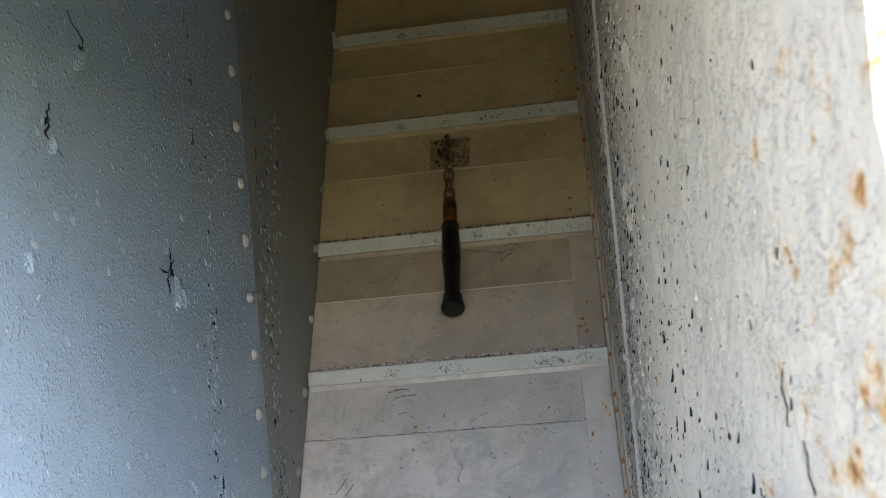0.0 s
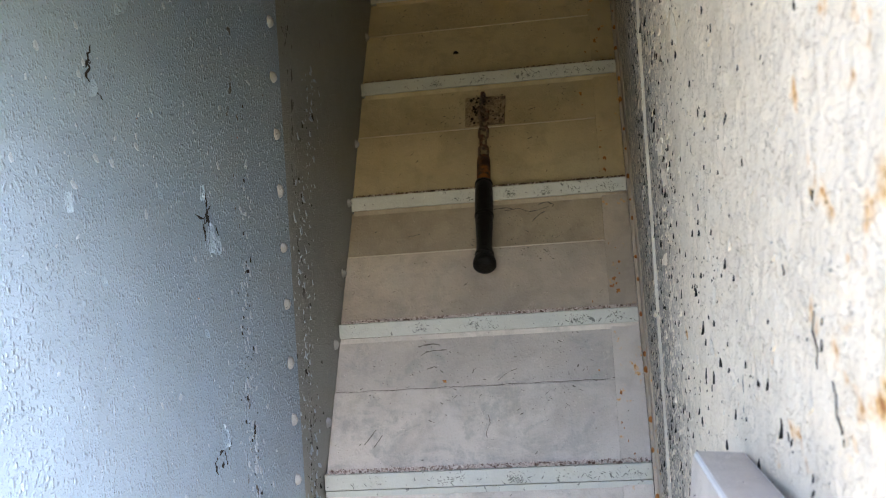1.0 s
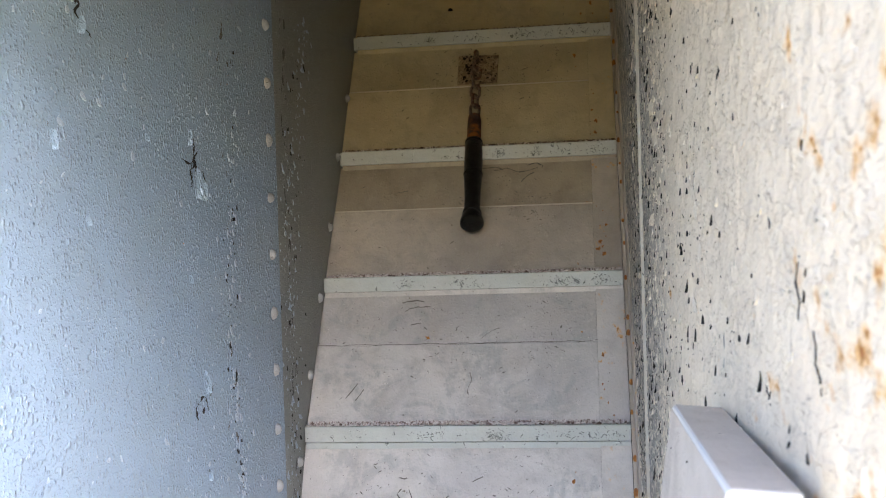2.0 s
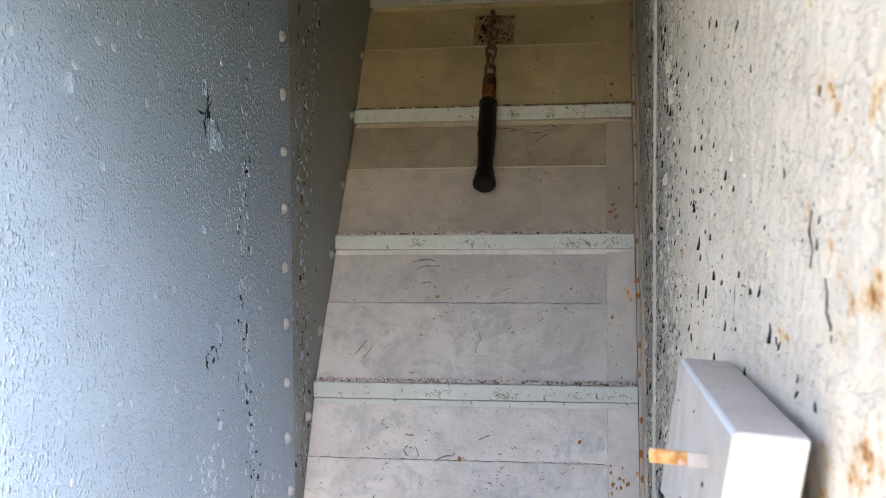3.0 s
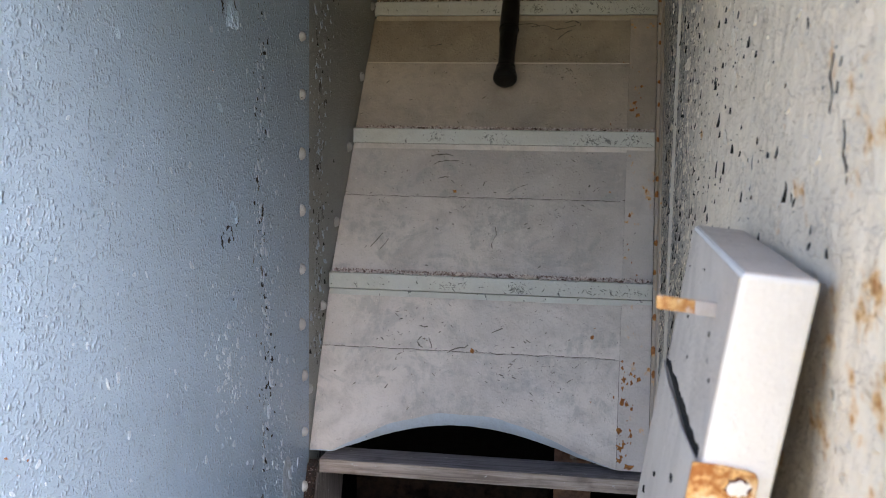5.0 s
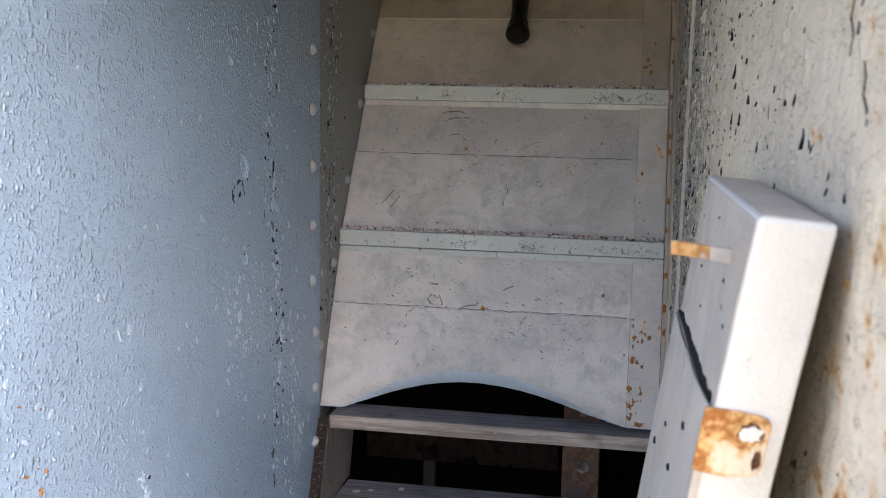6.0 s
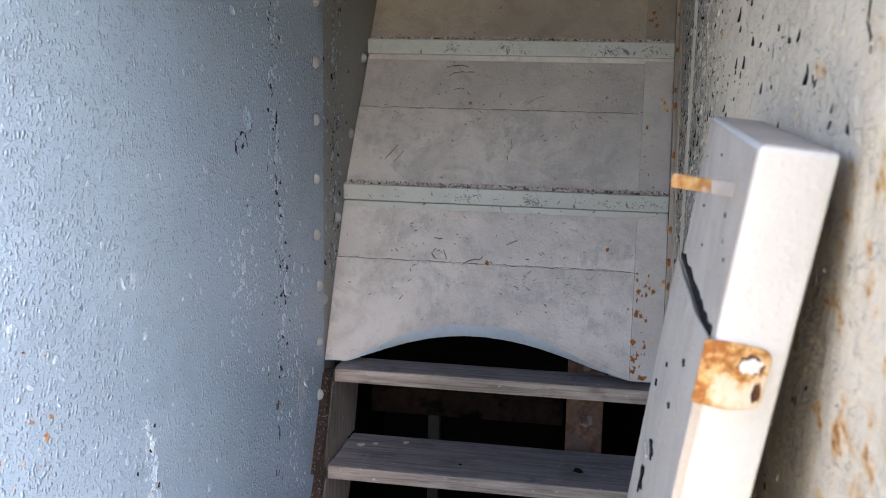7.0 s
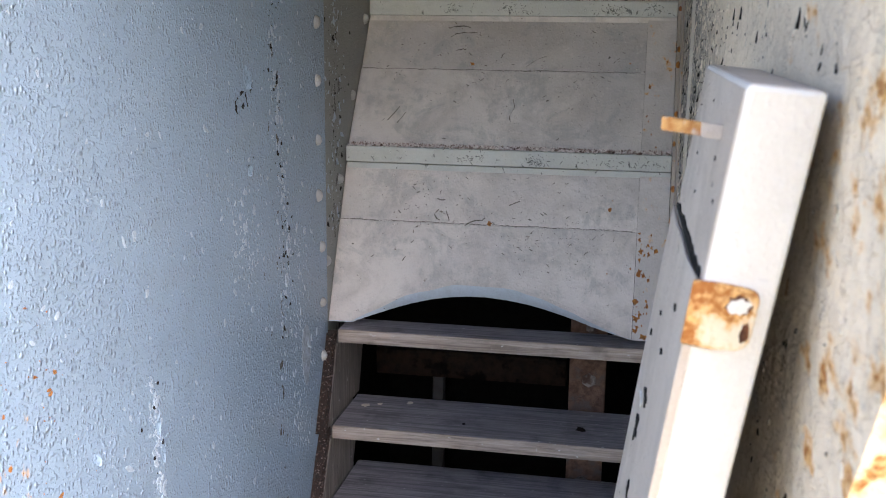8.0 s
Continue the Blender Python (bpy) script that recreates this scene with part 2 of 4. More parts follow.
# Rust taken near black, with the void's shade in its colour.
M_RUST_SHADE = rusty("shaded_rust", (0.012, 0.009, 0.008), (0.028, 0.018, 0.014))
M_RUST_PATCH = old_paint("rusted_strap_paint", (0.76, 0.70, 0.58), (0.62, 0.46, 0.26), 0.55, 0.2, 150, 0.72, (40, 40, 40), None, 0.435, None, 34, streak=False, chip_colour=(0.09, 0.03, 0.02))
M_RUST_EDGE = rusty("crusted_rust", (0.016, 0.010, 0.008), (0.050, 0.027, 0.021), 300, 1.0, (0.022, 0.018, 0.016))
M_TREAD = weathered_wood("tread_wood", (0.165, 0.155, 0.172), (0.385, 0.365, 0.385))
M_CLEAT = weathered_wood("cleat_wood", (0.12, 0.11, 0.105), (0.27, 0.245, 0.23), "Z")
# Near-black colour that stands in for the void's shade.
M_VOID = plain("void_shade", (0.003, 0.003, 0.003), 0.9)
M_TREAD_EDGE = weathered_wood("tread_edge_wood", (0.20, 0.165, 0.145), (0.47, 0.41, 0.37))
M_BOLT_GREY = rusty("bolt_grey", (0.22, 0.20, 0.19), (0.30, 0.27, 0.25), 90, 0.9, (0.10, 0.06, 0.045))
M_BRACKET = rusty("bracket_rust", (0.075, 0.035, 0.022), (0.20, 0.12, 0.085), 55, 0.9, (0.11, 0.085, 0.075))
# Reflection cut too, so surfaces in the void stay as dark as shade.
for dull in (M_RUST_SHADE, M_VOID):
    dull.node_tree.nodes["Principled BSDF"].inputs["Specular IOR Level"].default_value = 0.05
M_HANDLE = plain("black_rubber", (0.0045, 0.0045, 0.0045), 0.30, 0.0, 120, 0.9, 0.6)
M_SHANK = rusty("rusty_shank", (0.05, 0.03, 0.02), (0.30, 0.22, 0.16), 130, 0.8, (0.14, 0.05, 0.02))
M_BLADE = rusty("rusty_blade", (0.24, 0.165, 0.09), (0.50, 0.40, 0.27), 110, 0.9, (0.16, 0.11, 0.07))
M_PIT = plain("black_pits", (0.018, 0.012, 0.009), 0.8)
# Straw tint on unseen ground, chosen to bounce warm light up the stair.
M_GROUND = plain("bounce_ground", (0.46, 0.33, 0.10), 0.9, 0.0, 7, 0.5, 0.25)
M_NOSE_CHIP = plain("nosing_chip", (0.12, 0.13, 0.128), 0.7, 0.0, 300, 0.4, 0.5)
M_CHIP = plain("bare_steel_chip", (0.012, 0.012, 0.013), 0.6, 0.0, 200, 0.6, 0.5)
M_CRACK = plain("dark_crack", (0.15, 0.138, 0.125), 0.7, 0.0, 300, 0.4, 0.5)
M_BLISTER = plain("pale_blister", (0.40, 0.50, 0.60), 0.4, 0.0, 300, 0.3, 0.2)
M_FLAKE_RIGHT = plain("cream_flake", (0.78, 0.71, 0.61), 0.5, 0.0, 300, 0.3, 0.15)


def grain_mix(name, *tones):
    """Loose grains, each of its own tone."""
    mat, tree, shader = graph(name)
    ramp = tree.nodes.new("ShaderNodeValToRGB")
    for i, tone in enumerate(tones):
        ramp.color_ramp.elements.new((i + 0.2) / len(tones)).color = (*tone, 1)
    ramp.color_ramp.elements.remove(ramp.color_ramp.elements[0])
    ramp.color_ramp.elements[-1].color = (*tones[-1], 1)
    tree.links.new(tree.nodes.new("ShaderNodeNewGeometry").outputs["Random Per Island"], ramp.inputs[0])
    tree.links.new(ramp.outputs[0], shader.inputs["Base Color"])
    shader.inputs["Roughness"].default_value = 0.7
    return mat


M_LITTER = grain_mix("fallen_flakes", (0.11, 0.065, 0.05), (0.33, 0.25, 0.22), (0.56, 0.47, 0.44), (0.68, 0.62, 0.59), (0.74, 0.69, 0.66))
M_LITTER_BROWN = grain_mix("brown_dirt", (0.05, 0.03, 0.02), (0.10, 0.06, 0.04), (0.17, 0.11, 0.07), (0.22, 0.15, 0.10), (0.62, 0.55, 0.47))
M_CRUST = grain_mix("rust_crust", (0.012, 0.008, 0.007), (0.035, 0.02, 0.016), (0.09, 0.05, 0.04), (0.05, 0.03, 0.025), (0.24, 0.19, 0.18))
# Yellow tint for a ceiling out of view, there to warm bounced light.
M_CEILING = plain("bounce_tint_paint", (0.56, 0.46, 0.29), 0.6, 0.0, 12, 0.3, 0.15)
M_LAP = old_paint("lap_paint", (0.52, 0.49, 0.43), (0.40, 0.37, 0.33), 0.5, 0.2, 200, 0.68, (70, 70, 40), None, 0.76, None, 40)
M_SEAL = old_paint("bead_paint", (0.62, 0.56, 0.44), (0.48, 0.46, 0.42), 0.5, 0.2, 200, 0.70, (70, 70, 40), None, 0.78, None, 40)


M_HANDLE.node_tree.nodes["Principled BSDF"].inputs["Specular IOR Level"].default_value = 0.22
for dull in (M_CHIP, M_CRACK, M_PIT, M_NOSE_CHIP):
    dull.node_tree.nodes["Principled BSDF"].inputs["Specular IOR Level"].default_value = 0.1


# ---- mesh helpers ----
def part(name, bm, material, parent=None, label="", smooth=False):
    me = bpy.data.meshes.new(name)
    bmesh.ops.recalc_face_normals(bm, faces=bm.faces)
    bm.to_mesh(me)
    bm.free()
    me.materials.append(material)
    if smooth:
        for p in me.polygons:
            p.use_smooth = True
    ob = new(name, me)
    if parent:
        ob.parent = parent
    if label:
        ob["label"] = label
    return ob


def solid(corners_a, corners_b, bevel=0.0, segments=2):
    """A closed prism between two rings of points."""
    bm = bmesh.new()
    a = [bm.verts.new(p) for p in corners_a]
    b = [bm.verts.new(p) for p in corners_b]
    k = len(a)
    bm.faces.new(a)
    bm.faces.new(b[::-1])
    for i in range(k):
        bm.faces.new((a[i], b[i], b[(i + 1) % k], a[(i + 1) % k]))
    bmesh.ops.recalc_face_normals(bm, faces=bm.faces)
    if bevel:
        bmesh.ops.bevel(bm, geom=bm.edges[:], offset=bevel, segments=segments, affect="EDGES", profile=0.6)
    return bm


def block(x0, x1, y0, y1, z0, z1, bevel=0.0):
    return solid([(x0, y0, z0), (x1, y0, z0), (x1, y1, z0), (x0, y1, z0)], [(x0, y0, z1), (x1, y0, z1), (x1, y1, z1), (x0, y1, z1)], bevel)


def turned(profile, axis_from, axis_to, sides=20, squash=1.0):
    """A round body along a line; profile rows are (fraction, radius)."""
    a, b = Vector(axis_from), Vector(axis_to)
    d = (b - a).normalized()
    u = d.cross(Vector((1, 0, 0))).normalized()
    v = d.cross(u)
    bm = bmesh.new()
    rings = []
    for f, r in profile:
        c = a.lerp(b, f)
        rings.append([bm.verts.new(c + (u * math.cos(t) * squash + v * math.sin(t)) * r) for t in np.linspace(0, 2 * math.pi, sides, endpoint=False)])
    for p, q in zip(rings, rings[1:]):
        for i in range(sides):
            bm.faces.new((p[i], p[(i + 1) % sides], q[(i + 1) % sides], q[i]))
    bm.faces.new(rings[0])
    bm.faces.new(rings[-1][::-1])
    return bm


def empty(name, label, category, group="", kind="", at=(0, 0, 0)):
    ob = new(name)
    ob.empty_display_size = 0.05
    return tagged(ob, label, category, group, kind)


# ---- the passage ----
LAP_Y, FAR_X = -0.36, 0.322


def right_x(y):
    return 0.300 - 0.052 * y if y < LAP_Y else FAR_X


def left_x(y):
    return -0.290 + 0.050 * (y + 0.19)


FRONT = [(-1.50, 0.0), (-1.30, 0.55), (-1.345, 0.85), (-1.416, 0.998), (-1.462, 1.07), (-1.490, 1.16), (-1.506, 1.30), (-1.504, 1.41), (-1.497, 1.43), (-1.503, 1.50), (-1.50, 1.75), (-1.50, 2.6)]
FRONT[0] = (-1.28, 0.0)

LAP_END = LAP_Y - 0.0005
ring = FRONT + [(LAP_END, 2.6), (LAP_END, 0.0)]
wall_right = part("wall_right", solid([(right_x(y), y, z) for y, z in ring], [(1.6, y, z) for y, z in ring]), M_RIGHT)
part("far_plate", block(FAR_X, 1.6, LAP_Y, 1.4, 0, 2.6), M_RIGHT, wall_right, "worn grey-cream painted plate beside the stair")
tagged(wall_right, "blistered cream-grey painted steel wall with rust stains, warmed for bounce light", "wall", "", "structure")

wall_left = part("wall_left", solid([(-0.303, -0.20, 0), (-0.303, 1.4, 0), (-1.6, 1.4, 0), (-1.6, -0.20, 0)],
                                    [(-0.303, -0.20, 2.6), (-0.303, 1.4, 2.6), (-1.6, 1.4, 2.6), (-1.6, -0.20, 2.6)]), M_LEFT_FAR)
tagged(wall_left, "grey painted steel wall beside the stair, darkened for fading light", "wall", "", "structure")
near_plate = part("plate", solid([(left_x(-0.165), -0.165, 0), (-0.302, -0.165, 0), (-1.6, -0.2005, 0), (-1.6, -1.5, 0), (left_x(-1.5), -1.5, 0)],
                                 [(left_x(-0.165), -0.165, 2.6), (-0.302, -0.165, 2.6), (-1.6, -0.2005, 2.6), (-1.6, -1.5, 2.6), (left_x(-1.5), -1.5, 2.6)]),
                  M_LEFT, wall_left, "orange-peel painted lapped steel plate, tinted for blue skylight")

ceiling = part("ceiling", block(-1.6, 1.6, -1.5, 1.5, 2.603, 2.75), M_CEILING)
tagged(ceiling, "unseen ceiling over the stair, tinted to warm the bounce light", "ceiling", "", "structure")
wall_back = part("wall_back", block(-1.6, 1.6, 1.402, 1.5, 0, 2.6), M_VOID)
tagged(wall_back, "unseen black wall that keeps the space behind the stair dark", "wall", "", "structure")
# Header out of view, set low to cut skylight from the upper stair.
wall_front = part("wall_front", block(-0.355, 0.377, -1.5, -1.42, 1.73, 2.6), M_FACADE)
tagged(wall_front, "unseen white header over the entrance, cutting skylight to the upper stair", "wall", "", "structure")
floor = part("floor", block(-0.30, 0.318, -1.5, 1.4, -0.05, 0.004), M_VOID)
tagged(floor, "unseen near-black floor under the stair, shade put into its colour", "floor", "", "structure")
bm = bmesh.new()
bmesh.ops.create_grid(bm, x_segments=8, y_segments=8, size=400)
ground = part("ground", bm, M_GROUND)
tagged(ground, "unseen ground outside the entrance, tinted straw to bounce warm light", "ground", "", "structure")


# ---- the stair ----
NOSES = [(0.0, 1.0, 0.300), (0.180, 1.277, 0.300), (0.361, 1.554, 0.297), (0.540, 1.847, 0.293), (0.722, 2.121, 0.287), (0.903, 2.400, 0.285)]
stair = empty("steep_stair", "steep stair with grey-cream painted closed risers", "stairs", "", "structure")


def sheet(x0, x1, bottom, top, proud, thick=0.010, bevel=0.0006):
    """A plate on the slope between two (y, z) points, lifted towards the viewer."""
    (yb, zb), (yt, zt) = bottom, top
    return solid([(x0, yb - proud, zb), (x1, yb - proud, zb), (x1, yb + thick, zb), (x0, yb + thick, zb)],
                 [(x0, yt - proud, zt), (x1, yt - proud, zt), (x1, yt + thick, zt), (x0, yt + thick, zt)], bevel, 1)


def on_slope(bottom, top, f):
    return (bottom[0] + (top[0] - bottom[0]) * f, bottom[1] + (top[1] - bottom[1]) * f)


for i, (y, z, w) in enumerate(NOSES):
    part("tread", block(-0.3025, 0.3120, y + 0.010, y + 0.20, z - 0.030, z - 0.001), M_NOSE, stair)
    part("nosing", block(-w, 0.3122, y, y + 0.016, z - 0.030, z, 0.0025), M_NOSE, stair, "pale green-grey chipped nosing strip")
    # Upper coves borrow riser paint, which puts shade under the nosing.
    cove_paint = (M_NOSE, M_GREY_LIT, M_BROWN_SHADE, M_OCHRE_SHADE)[min(i, 3)]
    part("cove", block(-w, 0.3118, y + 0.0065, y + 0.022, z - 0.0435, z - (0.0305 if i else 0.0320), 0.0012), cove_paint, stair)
    if i + 1 < len(NOSES):
        low, high = (y + 0.030, z), (NOSES[i + 1][0] + 0.010, NOSES[i + 1][1] - 0.036)
        seam = on_slope(low, high, 0.585)
        paint, end_paint = ((M_GREY_LIT, M_STRIP_GREY_LIT), (M_CREAM, M_STRIP_CREAM), (M_OCHRE_SHADE, M_STRIP_OCHRE_SHADE))[min(i, 2)]
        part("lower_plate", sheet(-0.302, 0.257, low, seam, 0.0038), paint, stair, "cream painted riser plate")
        part("upper_plate", sheet(-0.302, 0.257, seam, high, 0.0), M_BROWN_SHADE if i == 1 else paint, stair, "cream painted riser plate")
        if i:
            part("seam_bead", block(-0.3005, 0.2565, seam[0] - 0.0062, seam[0] + 0.004, seam[1] - 0.0014, seam[1] + 0.0011, 0.0007), M_SEAL, stair)
        part("side_strip", sheet(0.2571, 0.3123, low, high, 0.0030, bevel=0.0003), end_paint, stair, "rust-spotted riser end strip")

# the lowest riser, its lower plate cut in an arch with a flared lip
LOW, HIGH = (-0.115, 0.684), (0.010, 0.964)
SEAM = on_slope(LOW, HIGH, 0.64)
part("upper_plate", sheet(-0.302, 0.257, SEAM, HIGH, 0.0), M_GREY_LIT, stair, "grey-cream painted riser plate")
part("side_strip", sheet(0.2571, 0.3123, LOW, HIGH, 0.0018, bevel=0.0003), M_STRIP_GREY_LIT, stair, "rust-spotted riser end strip")


def arch_height(x):
    f = (x + 0.258) / 0.517
    if not 0 < f < 1:
        return 0.0
    rise = math.sin(math.pi * f ** 0.90) ** 1.06
    return 0.060 * rise


def arch_sheet(band):
    """Either the plate above the lip (band False) or the pale blue band along the arch."""
    bm = bmesh.new()
    cols, rows, front, back = 110, 22, [], []
    for i in range(cols + 1):
        x = -0.302 + 0.5585 * i / cols
        f0 = arch_height(x) / (HIGH[1] - LOW[1])
        wide = (0.006 + 0.050 * min(1.0, arch_height(x) / 0.05)) * (1 + 0.25 * noise.noise(Vector((x * 22, 3.1, 0))))
        if x > 0.05:
            wide *= max(0.35, 1 - (x - 0.05) * 3.2)
        split = f0 + wide
        fa, fb = [], []
        for j in range(rows + 1):
            s = j / rows
            f = f0 + (split - f0) * s if band else split + (0.64 - split) * s
            y, z = on_slope(LOW, HIGH, f)
            away = (f - f0) * 0.306
            lip = 0.016 * math.exp(-away / 0.012) * min(1.0, arch_height(x) / 0.02)
            wear = 0.0008 * noise.noise(Vector((x * 150, z * 150, 0))) if j == 0 and band else 0.0
            fa.append(bm.verts.new((x, y - 0.0022 - lip, z + wear)))
            fb.append(bm.verts.new((x, y + 0.008 - lip, z + wear)))
        front.append(fa)
        back.append(fb)
    for i in range(cols):
        for j in range(rows):
            bm.faces.new((front[i][j], front[i + 1][j], front[i + 1][j + 1], front[i][j + 1]))
            bm.faces.new((back[i][j], back[i][j + 1], back[i + 1][j + 1], back[i + 1][j]))
        bm.faces.new((front[i][0], back[i][0], back[i + 1][0], front[i + 1][0]))
        bm.faces.new((front[i][rows], front[i + 1][rows], back[i + 1][rows], back[i][rows]))
    for c in (0, cols):
        for j in range(rows):
            bm.faces.new((front[c][j], front[c][j + 1], back[c][j + 1], back[c][j]))
    return bm


part("lower_plate", arch_sheet(False), M_GREY_LIT, stair, "grey-cream riser plate cut in a shallow arch")
part("arch_lip", arch_sheet(True), M_LIP, stair, "pale blue lip along the arched cut")

# open wooden treads below
open_stair = empty("open_wooden_steps", "weathered bare grey wooden treads without risers", "steps", "", "structure")
TREADS = [(-0.142, -0.064, 0.677), (-0.186, -0.013, 0.506), (-0.235, -0.012, 0.365), (-0.285, -0.07, 0.20)]
for y0, y1, z in TREADS:
    part("wooden_tread", block(-0.276, right_x(0) - 0.001, y0, y1, z - 0.026, z, 0.003), M_TREAD, open_stair, "weathered grey plank tread")
    part("front_edge", block(-0.2755, right_x(0) - 0.0015, y0 - 0.0018, y0 + 0.002, z - 0.0255, z - 0.0008, 0.0009), M_TREAD_EDGE, open_stair, "worn brownish front edge")
for (ya, _, za), (yb, _, zb) in zip(TREADS, TREADS[1:]):
    top, low = za - 0.0265, zb + 0.0005
    part("cleat", solid([(-0.290, ya - 0.004, top), (-0.290, ya + 0.19, top), (-0.290, yb + 0.186, low), (-0.290, yb - 0.024, low)],
                        [(-0.2765, ya - 0.004, top), (-0.2765, ya + 0.19, top), (-0.2765, yb + 0.186, low), (-0.2765, yb - 0.024, low)], 0.0015, 1), M_CLEAT, open_stair, "grey plank side cleat")
    part("rusted_edge", solid([(-0.2925, ya - 0.030, za - 0.001), (-0.2925, ya - 0.0045, za - 0.001), (-0.2925, yb - 0.0045 - 0.020, zb), (-0.2925, yb - 0.050, zb)],
                              [(-0.2768, ya - 0.030, za - 0.001), (-0.2768, ya - 0.0045, za - 0.001), (-0.2768, yb - 0.0045 - 0.020, zb), (-0.2768, yb - 0.050, zb)]), M_RUST_EDGE, open_stair, "crusted dark rusty edge")
    crng = random.Random(int(za * 1000))
    verts, faces = [], []
    for _ in range(420):
        f, r = crng.random(), crng.uniform(0.0008, 0.0024)
        if crng.random() < 0.5:
            c = (crng.uniform(-0.2925, -0.2768), ya - 0.030 + f * (yb - ya - 0.020), za - 0.001 + f * (zb - za))
        else:
            c = (-0.2768, ya - 0.030 + f * (yb - ya - 0.020) + crng.uniform(0, 0.0255), za - 0.001 + f * (zb - za))
        q = len(verts)
        for dx, dy, dz in ((1, 0, 0), (0, 1, 0), (-1, 0, 0), (0, -1, 0), (0, 0, 1), (0, 0, -1)):
            k = r * crng.uniform(0.5, 1.2)
            verts.append((c[0] + dx * k, c[1] + dy * k, c[2] + dz * k))
        faces += [(q + i, q + (i + 1) % 4, q + 4) for i in range(4)] + [(q + (i + 1) % 4, q + i, q + 5) for i in range(4)]
    me = bpy.data.meshes.new("rust_crust")
    me.from_pydata(verts, [], faces)
    me.materials.append(M_CRUST)
    crust = new("rust_crust", me)
    crust.parent = open_stair
    tagged(crust, "dark grainy rust crust with pale specks", "", "", "stuff")

# Black sheets added behind and beside the open steps to darken the void.
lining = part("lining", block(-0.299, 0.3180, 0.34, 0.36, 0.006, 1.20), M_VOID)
tagged(lining, "added black sheet for the shade in the void behind the steps", "wall", "", "structure")
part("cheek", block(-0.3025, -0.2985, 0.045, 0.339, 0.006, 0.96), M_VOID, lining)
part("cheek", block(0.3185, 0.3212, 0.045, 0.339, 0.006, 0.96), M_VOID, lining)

bracket = empty("steel_bracket", "rusty steel upright behind the open treads", "bracket")
part("upright", block(0.139, 0.210, 0.045, 0.055, 0.004, 0.72, 0.002), M_BRACKET, bracket)
for x, z, r in ((0.178, 0.549, 0.0145), (0.170, 0.330, 0.017), (0.176, 0.655, 0.008)):
    part("bolt_head", turned([(0, r), (0.6, r), (0.9, r * 0.8), (1, r * 0.5)], (x, 0.046, z), (x, 0.038, z), 6), M_BOLT_GREY, bracket, "flaking grey bolt head")


# ---- loose board ----
board = empty("loose_board", "white painted thick plank leaning on the steel wall", "plank")
DOWN = Vector((-0.13, 0.20, -1.0))
FL = Vector((0.317, -1.356, 1.198))
ACROSS, BACK = Vector((0.042, 0.006, -0.004)), Vector((-0.006, 0.300, 0.0))


def on_board(d, a, b):
    return FL + DOWN * d + ACROSS * a + BACK * b


part("plank", solid([on_board(0, 0, 0), on_board(0, 1, 0), on_board(0, 1, 1), on_board(0, 0, 1)],
                    [on_board(1.19, 0, 0), on_board(1.19, 1, 0), on_board(1.19, 1, 1), on_board(1.19, 0, 1)], 0.003), M_BOARD, board)


def board_skin(name, ring, offset, material, label):
    """A coat on one face of the plank, half a millimetre proud of it."""
    offset = Vector(offset)
    part(name, solid([on_board(*p) + offset for p in ring], [on_board(*p) - offset * 3 for p in ring]), material, board, label)


board_skin("side_face", ((0.003, 0, 0.008), (1.187, 0, 0.008), (1.187, 0, 0.992), (0.003, 0, 0.992)), (-0.0005, 0, 0), M_BOARD_SIDE, "grimy beige paint on the broad side, darkened for its shade")
board_skin("top_face", ((0, 0.06, 0.008), (0, 0.94, 0.008), (0, 0.94, 0.992), (0, 0.06, 0.992)), (0, 0, 0.0005), M_BOARD_SIDE, "grimy paint on the sawn end, darkened for its shade")
# Added dark back coat keeps the slot between plank and wall in shade.
board_skin("back_face", ((0.003, 1, 0.010), (1.187, 1, 0.010), (1.187, 1, 0.992), (0.003, 1, 0.992)), (0.0005, 0, 0), M_BOARD_BACK, "unseen dark coat that deepens the shade beside the wall")


def ragged(w, h, rng, n=11, low=0.22):
    """An uneven outline about the origin, in (y, z)."""
    pts = []
    for i in range(n):
        t = 2 * math.pi * i / n
        r = rng.uniform(low, 1.15)
        pts.append((0.5 * w * r * math.cos(t), 0.5 * h * r * math.sin(t)))
    return pts


# strap that wraps the plank: a gusset on its broad side and a folded tab on its edge
GUSSET = [(0.120, 1.03), (0.123, 0.80), (0.120, 0.55), (0.121, 0.38), (0.113, 0.01), (0.150, 0.002), (0.62, 0.002), (0.62, 1.03)]
side = [on_board(d, 0, b) + Vector((0.001, 0, 0)) for d, b in GUSSET]
part("gusset", solid([p - Vector((0.0028, 0, 0)) for p in side], [p - Vector((0.0048, 0, 0)) for p in side], 0.0006, 1), M_BOARD_SIDE, board, "grimy white steel gusset with a dark open edge, darkened for its shade")
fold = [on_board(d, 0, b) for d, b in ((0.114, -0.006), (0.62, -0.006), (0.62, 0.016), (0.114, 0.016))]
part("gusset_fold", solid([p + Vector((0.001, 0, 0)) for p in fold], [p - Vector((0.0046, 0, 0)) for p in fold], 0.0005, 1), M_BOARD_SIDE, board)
# Added black filler, so the opening behind the gusset reads as shade.
packing = [on_board(d + 0.006 if d < 0.4 else d, 0, b) for d, b in GUSSET]
part("packing", solid(packing, [p - Vector((0.0017, 0, 0)) for p in packing]), M_PIT, board, "added black filler that keeps the space behind the gusset dark")
